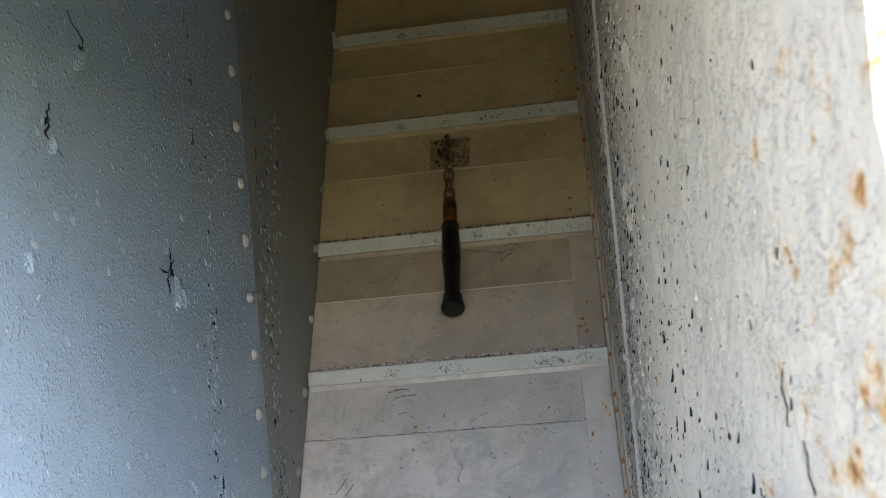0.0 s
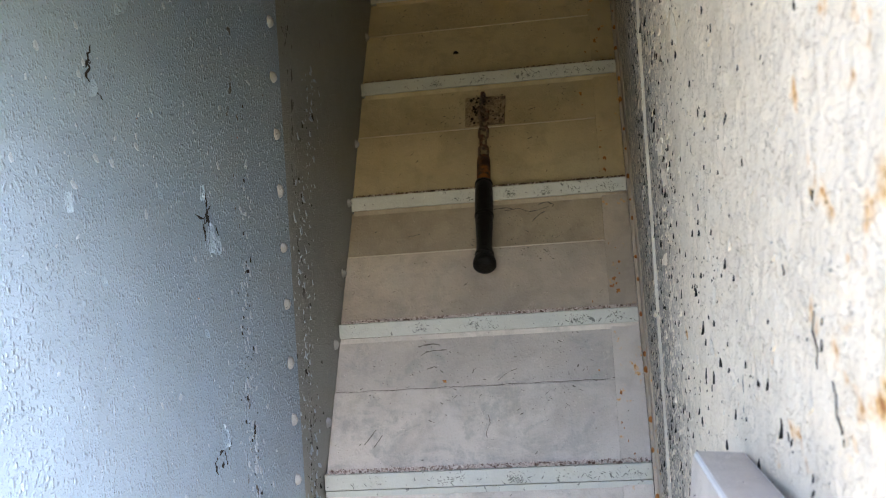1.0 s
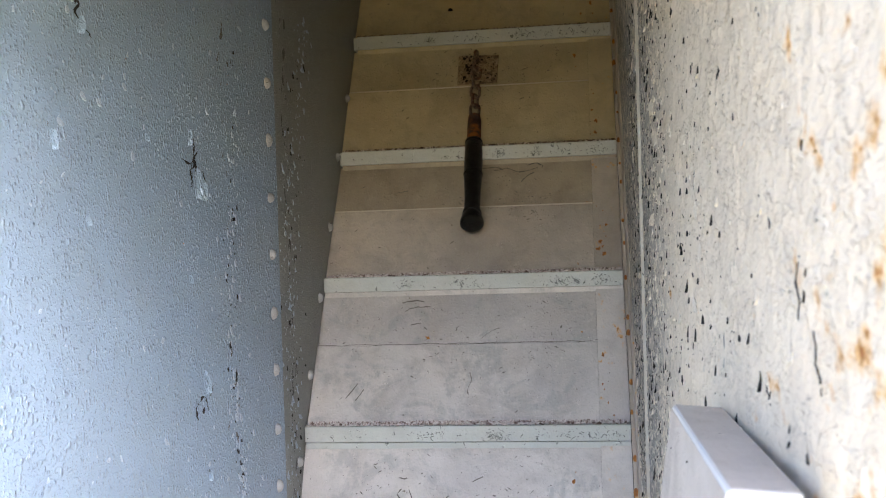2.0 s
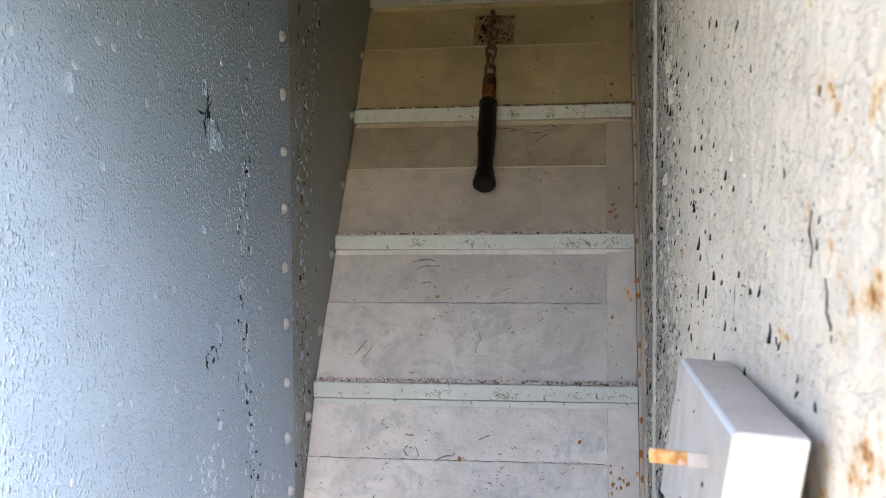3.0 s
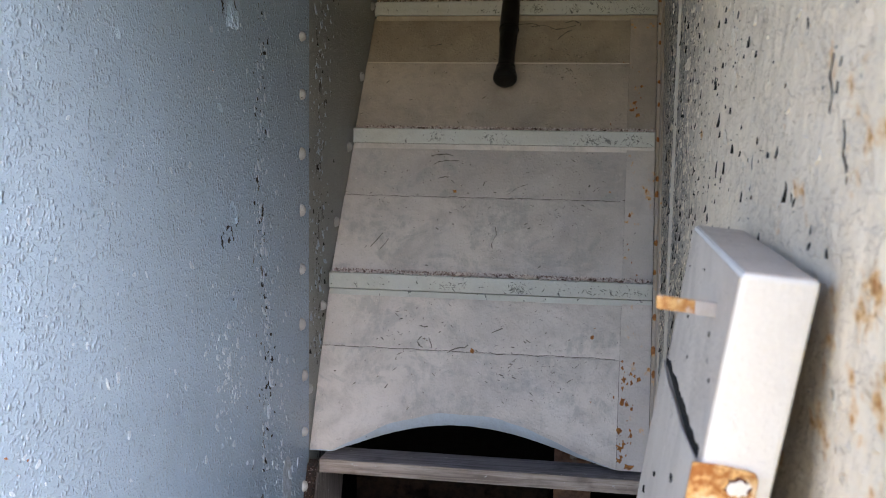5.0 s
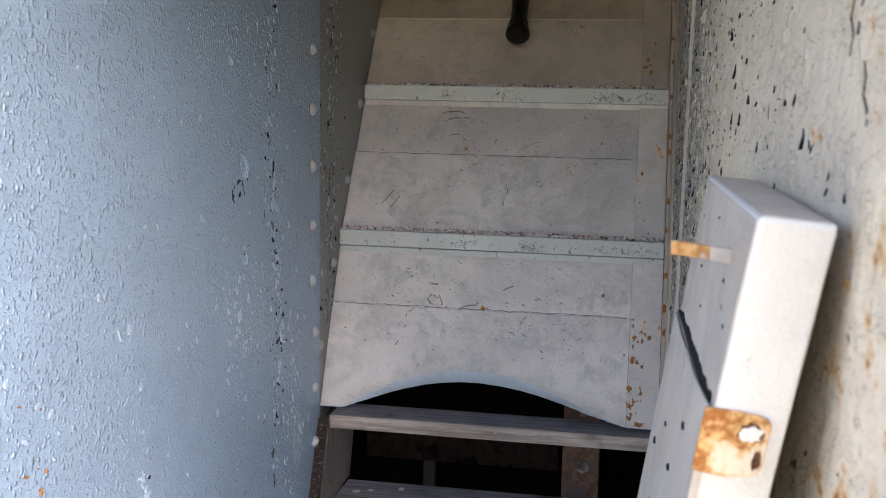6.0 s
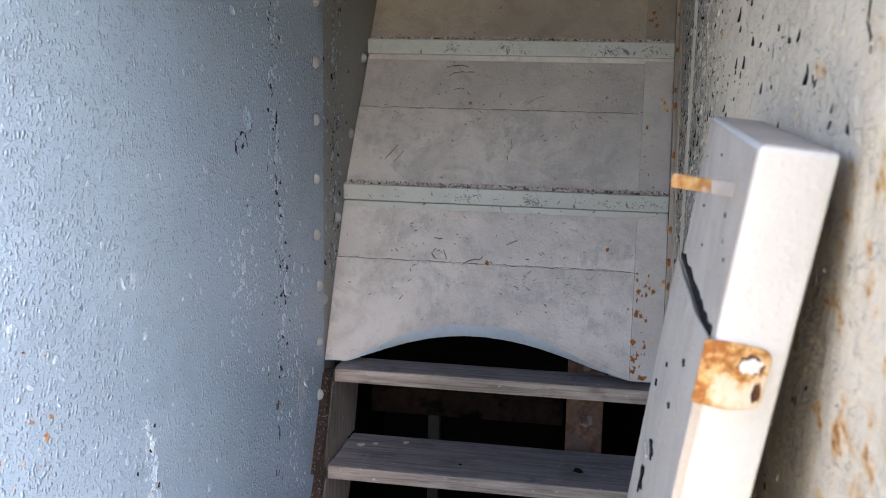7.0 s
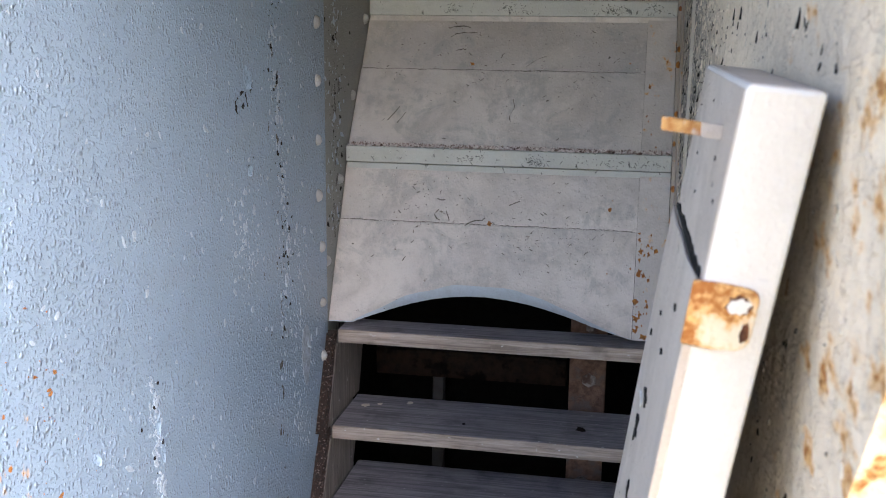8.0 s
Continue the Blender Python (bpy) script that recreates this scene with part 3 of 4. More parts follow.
EDGE = [(1.0, 0.1165), (0.9, 0.1135), (0.8, 0.1145), (0.7, 0.112), (0.55, 0.1135), (0.42, 0.1115), (0.3, 0.1130), (0.16, 0.1115), (0.03, 0.1105)]
erng = random.Random(12)
EDGE = [(b0 + (b1 - b0) * s, d0 + (d1 - d0) * s + erng.uniform(-0.0016, 0.0012)) for (b0, d0), (b1, d1) in zip(EDGE, EDGE[1:]) for s in (0, 0.25, 0.5, 0.75)]
# Solid dark strip on the plank, drawn for the shade of the open edge.
gap = [on_board(d, 0, b) for b, d in EDGE] + [on_board(0.119, 0, b) for b, _ in reversed(EDGE)]
part("gap", solid([p + Vector((0.002, 0, 0)) for p in gap], [p - Vector((0.0016, 0, 0)) for p in gap]), M_CHIP, board, "dark strip for the shade in the gap above the gusset")


def tab_point(d, a, out):
    return on_board(d, a, 0) + Vector((0, -out, 0))


tab = []
for a, d0, d1 in ((-0.14, 0.1115, 0.1515), (0.3, 0.112, 0.1535), (0.62, 0.1135, 0.1525), (0.72, 0.1150, 0.1505), (0.77, 0.1180, 0.1465), (0.785, 0.1225, 0.1410)):
    tab.append((a, d0, d1))
ring = [(a, d0) for a, d0, _ in tab] + [(a, d1) for a, _, d1 in reversed(tab)]
part("strap_tab", solid([tab_point(d, a, 0.0006) for a, d in ring], [tab_point(d, a, 0.0042) for a, d in ring], 0.0008, 1), M_RUST_PATCH, board, "rusted folded strap end with flaking paint")
frng = random.Random(21)
for name, d0, a0, w, h, material in (("rust_patch", 0.1405, 0.68, 0.006, 0.013, M_RUST_DEEP), ("rust_patch", 0.1240, 0.52, 0.0145, 0.0125, M_RUST_DEEP), ("paint_flake", 0.1245, 0.53, 0.013, 0.010, M_BOARD)):
    out = 0.0047 if name == "rust_patch" else 0.0056
    ring = [(a0 + a / 0.042, d0 + b) for a, b in ragged(w, h, frng, 18, 0.75)]
    part(name, solid([tab_point(q, p, 0.002) for p, q in ring], [tab_point(q, p, out) for p, q in ring]), material, board)
pin_root, pin_tip = on_board(0.033, 0.05, 0.235), Vector((0.2745, -1.296, 1.1715))


def flat_bar(start, end, high, deep, bevel):
    up, back = Vector((0, 0, high)), Vector((0, deep, 0))
    rings = [[p + up * u + back * v for u, v in ((-1, -1), (1, -1), (1, 1), (-1, 1))] for p in (start, end)]
    return solid(rings[0], rings[1], bevel, 2)


pin = part("pin", flat_bar(pin_root, pin_tip, 0.0042, 0.0026, 0.0011), M_PIN, board, "rusty flat steel pin")
part("paint_coat", flat_bar(pin_root, pin_root.lerp(pin_tip, 0.40), 0.0045, 0.0029, 0.0008), M_BOARD_SIDE, pin, "white paint left at the root")
for d, b in ((0.164, 0.90), (0.176, 0.45), (0.235, 0.62)):
    c = on_board(d, 0, b) - Vector((0.005, 0, 0))
    part("bolt_head", turned([(0, 0.0042), (0.6, 0.004), (1, 0.002)], c, c - Vector((0.004, 0, 0)), 8), M_RUST, board)
tagged(board, "white painted thick plank with a rusty strap leaning on the wall", "plank")


# cracks and pits on the broad side of the plank
brng = random.Random(31)
for d0, b0, w, h, material, name in ((0.300, 0.70, 0.060, 0.045, M_CHIP, "crack"), (0.275, 0.72, 0.075, 0.012, M_BOARD, "paint_flake"), (0.258, 0.60, 0.050, 0.014, M_CHIP, "crack"), (0.20, 0.42, 0.020, 0.006, M_CHIP, "crack"), (0.155, 0.30, 0.016, 0.005, M_CHIP, "crack"),
                                     (0.225, 0.85, 0.018, 0.008, M_CHIP, "crack"), (0.34, 0.55, 0.03, 0.02, M_CHIP, "crack"), (0.375, 0.62, 0.03, 0.012, M_CHIP, "crack"), (0.19, 0.66, 0.012, 0.005, M_CHIP, "crack")):
    ring = [on_board(d0 + q, 0, b0 + p / 0.3) - Vector((0.0045, 0, 0)) for p, q in ragged(w * 0.8, h * 0.8, brng, 14, 0.15)]
    part(name, solid([p + Vector((0.003, 0, 0)) for p in ring], [p - Vector((0.0006, 0, 0)) for p in ring]), material, board)
for d0, b0, w, h in ((0.062, 0.70, 0.012, 0.004), (0.05, 0.25, 0.010, 0.006), (0.02, 0.55, 0.008, 0.003), (0.085, 0.55, 0.010, 0.004), (0.030, 0.88, 0.010, 0.003), (0.071, 0.12, 0.008, 0.005)):
    ring = [on_board(d0 + q, 0, b0 + p / 0.3) for p, q in ragged(w * 0.6, h * 0.6, brng, 10, 0.3)]
    part("crack", solid([p + Vector((0.003, 0, 0)) for p in ring], [p - Vector((0.0012, 0, 0)) for p in ring]), M_CHIP, board)


# ---- hanging handle ----
handle = empty("chained_handle", "black rubber grip hung on a short chain from a rusty plate", "handle")
low, high = (NOSES[2][0] + 0.030, NOSES[2][1]), (NOSES[3][0] + 0.010, NOSES[3][1] - 0.036)


def on_third(x, z, out):
    f = (z - low[1]) / (high[1] - low[1])
    return Vector((x, low[0] + (high[0] - low[0]) * f - out, z))


ring = [(-0.046, 1.786), (0.050, 1.783), (0.0475, 1.710), (-0.045, 1.709)]
part("mounting_plate", solid([on_third(x, z, 0.0024) for x, z in ring], [on_third(x, z, 0.0054) for x, z in ring], 0.0008, 1), M_BLADE, handle, "square rust-speckled steel plate")


prng = random.Random(77)
verts, faces = [], []
for _ in range(150):
    x, z = prng.uniform(-0.043, 0.046), prng.uniform(1.713, 1.782)
    r = prng.choice((0.0008, 0.0012, 0.0016, 0.0035)) * prng.uniform(0.6, 1.2) * (1.3 if x < 0 else 0.8)
    q, n = len(verts), 6
    for i in range(n):
        u, k = 2 * math.pi * i / n, r * prng.uniform(0.5, 1.1)
        verts.append(tuple(on_third(x + k * math.cos(u), z + k * math.sin(u), 0.0058)))
        verts.append(tuple(on_third(x + k * math.cos(u), z + k * math.sin(u), 0.004)))
    faces.append(tuple(q + 2 * i for i in range(n)))
    faces += [(q + 2 * i, q + 2 * i + 1, q + (2 * i + 3) % (2 * n), q + (2 * i + 2) % (2 * n)) for i in range(n)]
me = bpy.data.meshes.new("pits")
me.from_pydata(verts, [], faces)
me.materials.append(M_PIT)
pit_ob = new("pits", me)
pit_ob.parent = handle
tagged(pit_ob, "black corrosion pits on the plate", "", "", "stuff")


def chain_link(centre, along, flat, length, width, wire, name="chain_link"):
    """One oval ring of wire."""
    along = along.normalized()
    across = (flat - along * flat.dot(along)).normalized()
    normal = along.cross(across)
    bm = bmesh.new()
    rings, n, m = [], 16, 6
    for i in range(n):
        t = 2 * math.pi * i / n
        c, s = math.cos(t), math.sin(t)
        p = centre + along * (c * width / 2 + math.copysign((length - width) / 2, c) * min(1, abs(c) * 3)) + across * s * width / 2
        out = (along * c + across * s).normalized()
        rings.append([bm.verts.new(p + (out * math.cos(u) + normal * math.sin(u)) * wire) for u in np.linspace(0, 2 * math.pi, m, endpoint=False)])
    for i in range(n):
        a, b = rings[i], rings[(i + 1) % n]
        for j in range(m):
            bm.faces.new((a[j], a[(j + 1) % m], b[(j + 1) % m], b[j]))
    part(name, bm, M_SHANK, handle, "", True)


TOP, HUNG = on_third(-0.002, 1.772, 0.010), Vector((-0.001, 0.425, 1.630))
for i in range(6):
    c = TOP.lerp(HUNG, (i + 0.5) / 6)
    chain_link(c, HUNG - TOP, Vector((1, 0.15, 0.1)) if i % 2 else Vector((0.35, 1, 0.4)), 0.036, 0.020, 0.0035)
chain_link(TOP + Vector((0, 0.001, 0.008)), Vector((0, 0, 1)), Vector((0.3, 1, 0)), 0.026, 0.018, 0.0032, "shackle")
END = Vector((0.010, 0.196, 1.375))
part("bar", turned([(0, 0.006), (0.02, 0.014), (0.06, 0.0155), (0.34, 0.0155), (0.40, 0.014)], HUNG, END, 16), rusty("rusted_bar", (0.022, 0.012, 0.009), (0.36, 0.13, 0.03), 60, 0.8, (0.05, 0.02, 0.012)), handle, "rust-brown steel bar end", True)
part("grip", turned([(0.265, 0.0150), (0.275, 0.0185), (0.36, 0.0192), (0.46, 0.0200), (0.54, 0.0195), (0.64, 0.0185), (0.70, 0.0175), (0.78, 0.0165), (0.86, 0.0168), (0.905, 0.0190), (0.94, 0.0228),
                     (0.965, 0.0245), (0.985, 0.0240), (0.996, 0.0205), (1.0, 0.0150)], HUNG, END, 28), M_HANDLE, handle, "worn black rubber grip", True)


for f, r in ((0.272, 0.0198), (0.56, 0.0207), (0.895, 0.0199)):
    part("collar", turned([(f - 0.012, r * 0.93), (f - 0.008, r), (f + 0.006, r), (f + 0.010, r * 0.93)], HUNG, END, 24), M_HANDLE, handle, "", True)


# ---- wall fittings ----
def dome(radius, height, sides=10):
    bm = bmesh.new()
    rings = []
    for f in (0.0, 0.45, 0.8, 0.95):
        rings.append([bm.verts.new((height * math.sin(f * math.pi / 2), radius * math.cos(f * math.pi / 2) * math.cos(t), radius * math.cos(f * math.pi / 2) * math.sin(t)))
                      for t in np.linspace(0, 2 * math.pi, sides, endpoint=False)])
    for a, b in zip(rings, rings[1:]):
        for i in range(sides):
            bm.faces.new((a[i], a[(i + 1) % sides], b[(i + 1) % sides], b[i]))
    bm.faces.new(rings[-1])
    return bm


rivet = part("rivet", dome(0.0118, 0.0090), M_RIVET, wall_left, "", True)
rng = random.Random(4)
RIVETS = [1.035 + 0.0985 * k for k in range(-5, 14)]
for i, z in enumerate(RIVETS):
    y = -0.203 + (0.012 if z < 0.9 else 0.0)
    ob = rivet if i == 0 else new("rivet", rivet.data)
    ob.parent = wall_left
    ob.location, ob.rotation_euler = (left_x(y) - 0.0005, y, z + rng.uniform(-0.004, 0.004)), (rng.uniform(0, 6), 0, rng.uniform(-0.1, 0.1))
    ob.scale = (0.9, rng.uniform(0.75, 1.0), rng.uniform(0.85, 1.1))
SLOPE_BOLTS = [(0.835, 2.275), (0.742, 2.130), (0.650, 1.985), (0.560, 1.840), (0.455, 1.688), (0.345, 1.542), (0.253, 1.385), (0.152, 1.238), (0.058, 1.092), (-0.033, 0.940), (-0.120, 0.800)]
for y, z in SLOPE_BOLTS:
    ob = new("bolt", rivet.data)
    ob.parent = wall_left
    ob.location, ob.rotation_euler, ob.scale = (-0.3035, y, z), (rng.uniform(0, 6), 0, 0), (1.0, 0.85, 0.95)

# right-hand stringer strip along the stair and the lapped seam nearer the entrance
RUN = [(-0.115, 0.684), (0.0, 0.985), (0.361, 1.554), (0.722, 2.121), (1.0, 2.56)]
ring = [(y - 0.115, z) for y, z in RUN] + [(y + 0.005, z) for y, z in reversed(RUN)]
part("stringer", solid([(0.3190, y, z) for y, z in ring], [(0.3240, y, z) for y, z in ring]), M_STRIP_CREAM, stair, "rust-spotted side stringer")
ring = [(y - 0.013, z) for y, z in RUN] + [(y + 0.004, z) for y, z in reversed(RUN)]
part("edge_angle", solid([(0.3128, y, z) for y, z in ring], [(0.3188, y, z) for y, z in ring]), M_STRIP_CREAM, stair, "narrow tan angle strip with rusted bolts")
seam_strip = part("seam_strip", solid([(right_x(-0.3605) - 0.0042, -0.362, 0.02), (right_x(-0.3605) + 0.004, -0.3615, 0.02), (right_x(-0.37) + 0.004, -0.374, 0.02)],
                                      [(right_x(-0.50) - 0.0042, -0.50, 2.6), (right_x(-0.50) + 0.004, -0.492, 2.6), (right_x(-0.51) + 0.004, -0.512, 2.6)], 0.001, 1), M_LAP, wall_right, "cream painted lapped plate edge")
spot = part("rust_bolt", dome(0.0055, 0.0035, 8), M_RUST, stair, "", True)
zs = [0.72 + 0.06 * k + rng.uniform(-0.018, 0.018) for k in range(24)]
for i, z in enumerate(zs):
    y = float(np.interp(z, [q[1] for q in RUN], [q[0] for q in RUN])) - 0.0128
    ob = spot if i == 0 else new("rust_bolt", spot.data)
    ob.parent = stair
    ob.location, ob.rotation_euler = (0.3155 + rng.uniform(-0.001, 0.0015), y, z), (0, 0, -math.pi / 2)
    k = rng.uniform(0.6, 1.15)
    ob.scale = (k, k * 0.75, k * rng.uniform(0.8, 1.8))


# ---- peeling paint ----
def bare_patch(wall, face_x, inward, y, z, w, h, seed, lean=0.0):
    rng = random.Random(seed)
    pts = [(y + a + lean * b, z + b) for a, b in ragged(w, h, rng)]
    part("bare_patch", solid([(face_x(p) + inward * 0.0006, p, q) for p, q in pts], [(face_x(p) - inward * 0.002, p, q) for p, q in pts]), M_CHIP, wall)


def curled_flake(wall, face_x, inward, y, z, w, h, seed, material, lift=0.5):
    """A flake that still hangs on one side and curls away from the wall on the other."""
    rng = random.Random(seed)
    bend = rng.uniform(-0.6, 0.6) * w
    bm = bmesh.new()
    rows = []
    for i in range(7):
        f = i / 6
        wide = w * math.sin(math.pi * (0.08 + 0.84 * f)) * rng.uniform(0.55, 1.15)
        row = []
        for j in range(5):
            g = j / 4
            yy, zz = y + (g - 0.5) * wide + rng.uniform(-0.08, 0.08) * w + bend * f, z + (0.5 - f) * h + rng.uniform(-0.05, 0.05) * h
            out = 0.0008 + lift * w * g ** 2 * (0.5 + 0.5 * f) + rng.uniform(0, 0.015) * w
            row.append((face_x(yy) + inward * out, yy, zz))
        rows.append(row)
    top = [[bm.verts.new(p) for p in r] for r in rows]
    under = [[bm.verts.new((p[0] - inward * 0.0006, p[1], p[2])) for p in r] for r in rows]
    for i in range(6):
        for j in range(4):
            bm.faces.new((top[i][j], top[i][j + 1], top[i + 1][j + 1], top[i + 1][j]))
            bm.faces.new((under[i][j], under[i + 1][j], under[i + 1][j + 1], under[i][j + 1]))
    for i in range(6):
        for j in (0, 4):
            bm.faces.new((top[i][j], top[i + 1][j], under[i + 1][j], under[i][j]))
    for j in range(4):
        for i in (0, 6):
            bm.faces.new((top[i][j], under[i][j], under[i][j + 1], top[i][j + 1]))
    part("paint_flake", bm, material, wall)


def crack(wall, face_x, inward, points, width, seed):
    rng = random.Random(seed)
    a, b = [], []
    fine = [(y0 + (y1 - y0) * s + rng.uniform(-1.6, 1.6) * width, z0 + (z1 - z0) * s) for (y0, z0), (y1, z1) in zip(points, points[1:]) for s in (0, 0.25, 0.5, 0.75)] + [points[-1]]
    for y, z in fine:
        k = width * rng.uniform(0.2, 1.3) * (0.1 + math.sin(math.pi * (len(a) + 0.5) / len(fine)))
        a.append((y - k, z + rng.uniform(-0.3, 0.3) * width))
        b.append((y + k, z + rng.uniform(-0.3, 0.3) * width))
    ring = a + b[::-1]
    part("paint_crack", solid([(face_x(y) + inward * 0.0007, y, z) for y, z in ring], [(face_x(y) - inward * 0.002, y, z) for y, z in ring]), M_CHIP, wall)


LX, RX = left_x, right_x
# left plate
for y, z, w, h, s in ((-0.812, 1.628, 0.020, 0.028, 1), (-0.722, 1.735, 0.022, 0.016, 2), (-0.507, 1.463, 0.042, 0.034, 3), (-0.500, 1.112, 0.022, 0.022, 4),
                      (-0.487, 1.022, 0.008, 0.007, 5), (-0.470, 1.033, 0.007, 0.006, 6), (-0.36, 1.632, 0.008, 0.01, 7), (-0.770, 0.705, 0.012, 0.02, 8)):
    bare_patch(wall_left, LX, 1, y, z, w * 0.55, h * 0.6, s)
for y, z, w, h, s in ((-0.500, 1.435, 0.022, 0.060, 11), (-0.478, 1.425, 0.018, 0.035, 12), (-0.520, 1.50, 0.014, 0.030, 13), (-0.730, 1.715, 0.03, 0.035, 14), (-0.494, 1.150, 0.020, 0.045, 15),
                      (-0.780, 0.735, 0.009, 0.05, 16), (-0.772, 0.690, 0.008, 0.03, 17), (-0.805, 1.600, 0.02, 0.028, 18), (-0.871, 1.464, 0.016, 0.03, 19), (-0.805, 1.377, 0.012, 0.016, 20),
                      (-0.485, 1.015, 0.012, 0.020, 21), (-0.535, 1.30, 0.012, 0.016, 22), (-0.653, 1.487, 0.010, 0.014, 23), (-0.92, 0.742, 0.014, 0.02, 24)):
    curled_flake(wall_left, LX, 1, y, z, w * 0.70, h * 0.75, s, M_LEFT, 0.45)
crack(wall_left, LX, 1, [(-0.800, 1.652), (-0.808, 1.640), (-0.806, 1.628), (-0.816, 1.612), (-0.796, 1.600), (-0.780, 1.590)], 0.0022, 31)
for i, branch in enumerate(([(-0.548, 1.468), (-0.532, 1.461), (-0.515, 1.462)], [(-0.515, 1.462), (-0.506, 1.474), (-0.493, 1.483)], [(-0.515, 1.462), (-0.521, 1.450), (-0.514, 1.438), (-0.519, 1.430)],
                            [(-0.478, 1.455), (-0.470, 1.440), (-0.474, 1.425), (-0.466, 1.412)], [(-0.520, 1.125), (-0.527, 1.112), (-0.519, 1.100)], [(-0.478, 1.150), (-0.470, 1.138), (-0.476, 1.128)])):
    crack(wall_left, LX, 1, branch, 0.0020, 36 + i)
crack(wall_left, LX, 1, [(-0.745, 1.775), (-0.742, 1.762), (-0.728, 1.755), (-0.715, 1.742), (-0.716, 1.725)], 0.0022, 32)
crack(wall_left, LX, 1, [(-0.512, 1.125), (-0.506, 1.132), (-0.494, 1.130), (-0.490, 1.118), (-0.486, 1.108)], 0.0018, 33)
crack(wall_left, LX, 1, [(-0.515, 1.508), (-0.511, 1.496), (-0.505, 1.482), (-0.509, 1.466), (-0.500, 1.452), (-0.490, 1.446)], 0.0022, 34)
# right wall
RIGHT_BARE = [(-0.329, 1.621, 0.055, 0.035), (-1.059, 1.586, 0.022, 0.013), (-1.063, 1.467, 0.026, 0.014), (-0.921, 1.493, 0.026, 0.017), (-1.310, 1.495, 0.012, 0.010), (-0.793, 1.576, 0.03, 0.016),
              (-0.744, 1.659, 0.05, 0.028), (-1.318, 1.384, 0.012, 0.012), (-0.796, 1.184, 0.032, 0.017), (-0.945, 1.379, 0.018, 0.012), (-1.216, 1.228, 0.014, 0.013), (-1.317, 1.311, 0.008, 0.012),
              (-1.231, 1.342, 0.010, 0.012), (-1.197, 1.348, 0.008, 0.007), (-1.266, 1.205, 0.010, 0.018), (-0.881, 1.229, 0.014, 0.012), (-1.209, 1.231, 0.010, 0.014), (-1.268, 1.214, 0.008, 0.012),
              (-0.62, 1.72, 0.06, 0.02), (-0.70, 1.40, 0.04, 0.012), (-0.52, 1.55, 0.06, 0.02), (-0.30, 1.30, 0.05, 0.014), (-0.27, 1.08, 0.05, 0.016), (-0.83, 1.71, 0.03, 0.014)]
for i, (y, z, w, h) in enumerate(RIGHT_BARE):
    bare_patch(wall_right, RX, -1, y, z, w * 0.42, h * 0.62, 60 + i, rng.uniform(-1.2, 0.2))
crack(wall_right, RX, -1, [(-1.330, 1.280), (-1.337, 1.270), (-1.334, 1.262), (-1.343, 1.254), (-1.345, 1.246)], 0.0010, 91)
crack(wall_right, RX, -1, [(-1.302, 1.318), (-1.296, 1.306), (-1.304, 1.296), (-1.299, 1.284)], 0.0010, 92)
for i, (y, z, w, h) in enumerate([(-0.76, 1.64, 0.08, 0.05), (-0.80, 1.60, 0.05, 0.06), (-0.60, 1.50, 0.05, 0.03), (-0.62, 1.46, 0.06, 0.035), (-0.58, 1.36, 0.06, 0.025),
                                  (-0.335, 1.60, 0.05, 0.02), (-0.93, 1.36, 0.03, 0.03), (-0.90, 1.27, 0.03, 0.025), (-0.95, 1.32, 0.025, 0.03)]):
    curled_flake(wall_right, RX, -1, y, z, w * 0.6, h * 0.6, 120 + i, M_FLAKE_RIGHT, 0.10)


def scatter(name, wall, face_x, inward, spots, material, label, size, seed, wide=1.0, tall=1.0):
    """Many small lifted flakes, one joined piece."""
    rng = random.Random(seed)
    verts, faces = [], []
    n = 7
    for y, z in spots:
        k = 0.35 + 1.6 * rng.random() ** 4
        w, h = rng.uniform(0.6, 1.3) * k * size * wide, rng.uniform(0.6, 1.4) * k * size * tall
        o, tilt, lean, k = rng.uniform(0.0002, 0.0008), rng.uniform(0.1, 0.45) * h, rng.uniform(-0.7, 0.7), len(verts)
        ring = []
        for i in range(n):
            u, r = 2 * math.pi * i / n + rng.uniform(-0.3, 0.3), rng.uniform(0.25, 0.62)
            ring.append((w * r * math.cos(u) + lean * w * r * math.sin(u), h * r * math.sin(u)))
        for a, b in ring:
            verts.append((face_x(y + a) + inward * (o + max(0.0, -b / h) * tilt), y + a, z + b))
        for a, b in ring:
            verts.append((face_x(y + a) - inward * 0.001, y + a, z + b))
        faces += [tuple(range(k, k + n)), tuple(range(k + 2 * n - 1, k + n - 1, -1))] + [(k + i, k + n + i, k + n + (i + 1) % n, k + (i + 1) % n) for i in range(n)]
    me = bpy.data.meshes.new(name)
    me.from_pydata(verts, [], faces)
    me.materials.append(material)
    ob = new(name, me)
    ob.parent = wall
    return tagged(ob, label, "", "", "stuff")


rng = random.Random(9)
streak = [(-0.372 + rng.gauss(0, 0.014) + 0.02 * math.sin(9 * z), z) for z in (rng.triangular(0.6, 1.7, 0.95) for _ in range(330))]
streak += [(-0.785 + rng.gauss(0, 0.007) + 0.06 * (0.72 - z), z) for z in (rng.uniform(0.58, 0.80) for _ in range(150))]
streak += [(-0.50 + rng.gauss(0, 0.03), rng.gauss(0.93, 0.05)) for _ in range(120)] + [(-0.30 + rng.gauss(0, 0.02), rng.uniform(0.5, 0.9)) for _ in range(150)]
streak += [(rng.uniform(-1.2, -0.22), rng.uniform(0.5, 2.0)) for _ in range(620)]
scatter("lifted_paint", wall_left, LX, 1, streak, M_BLISTER, "small lifted grey paint blisters", 0.0056, 5, 0.9, 1.2)
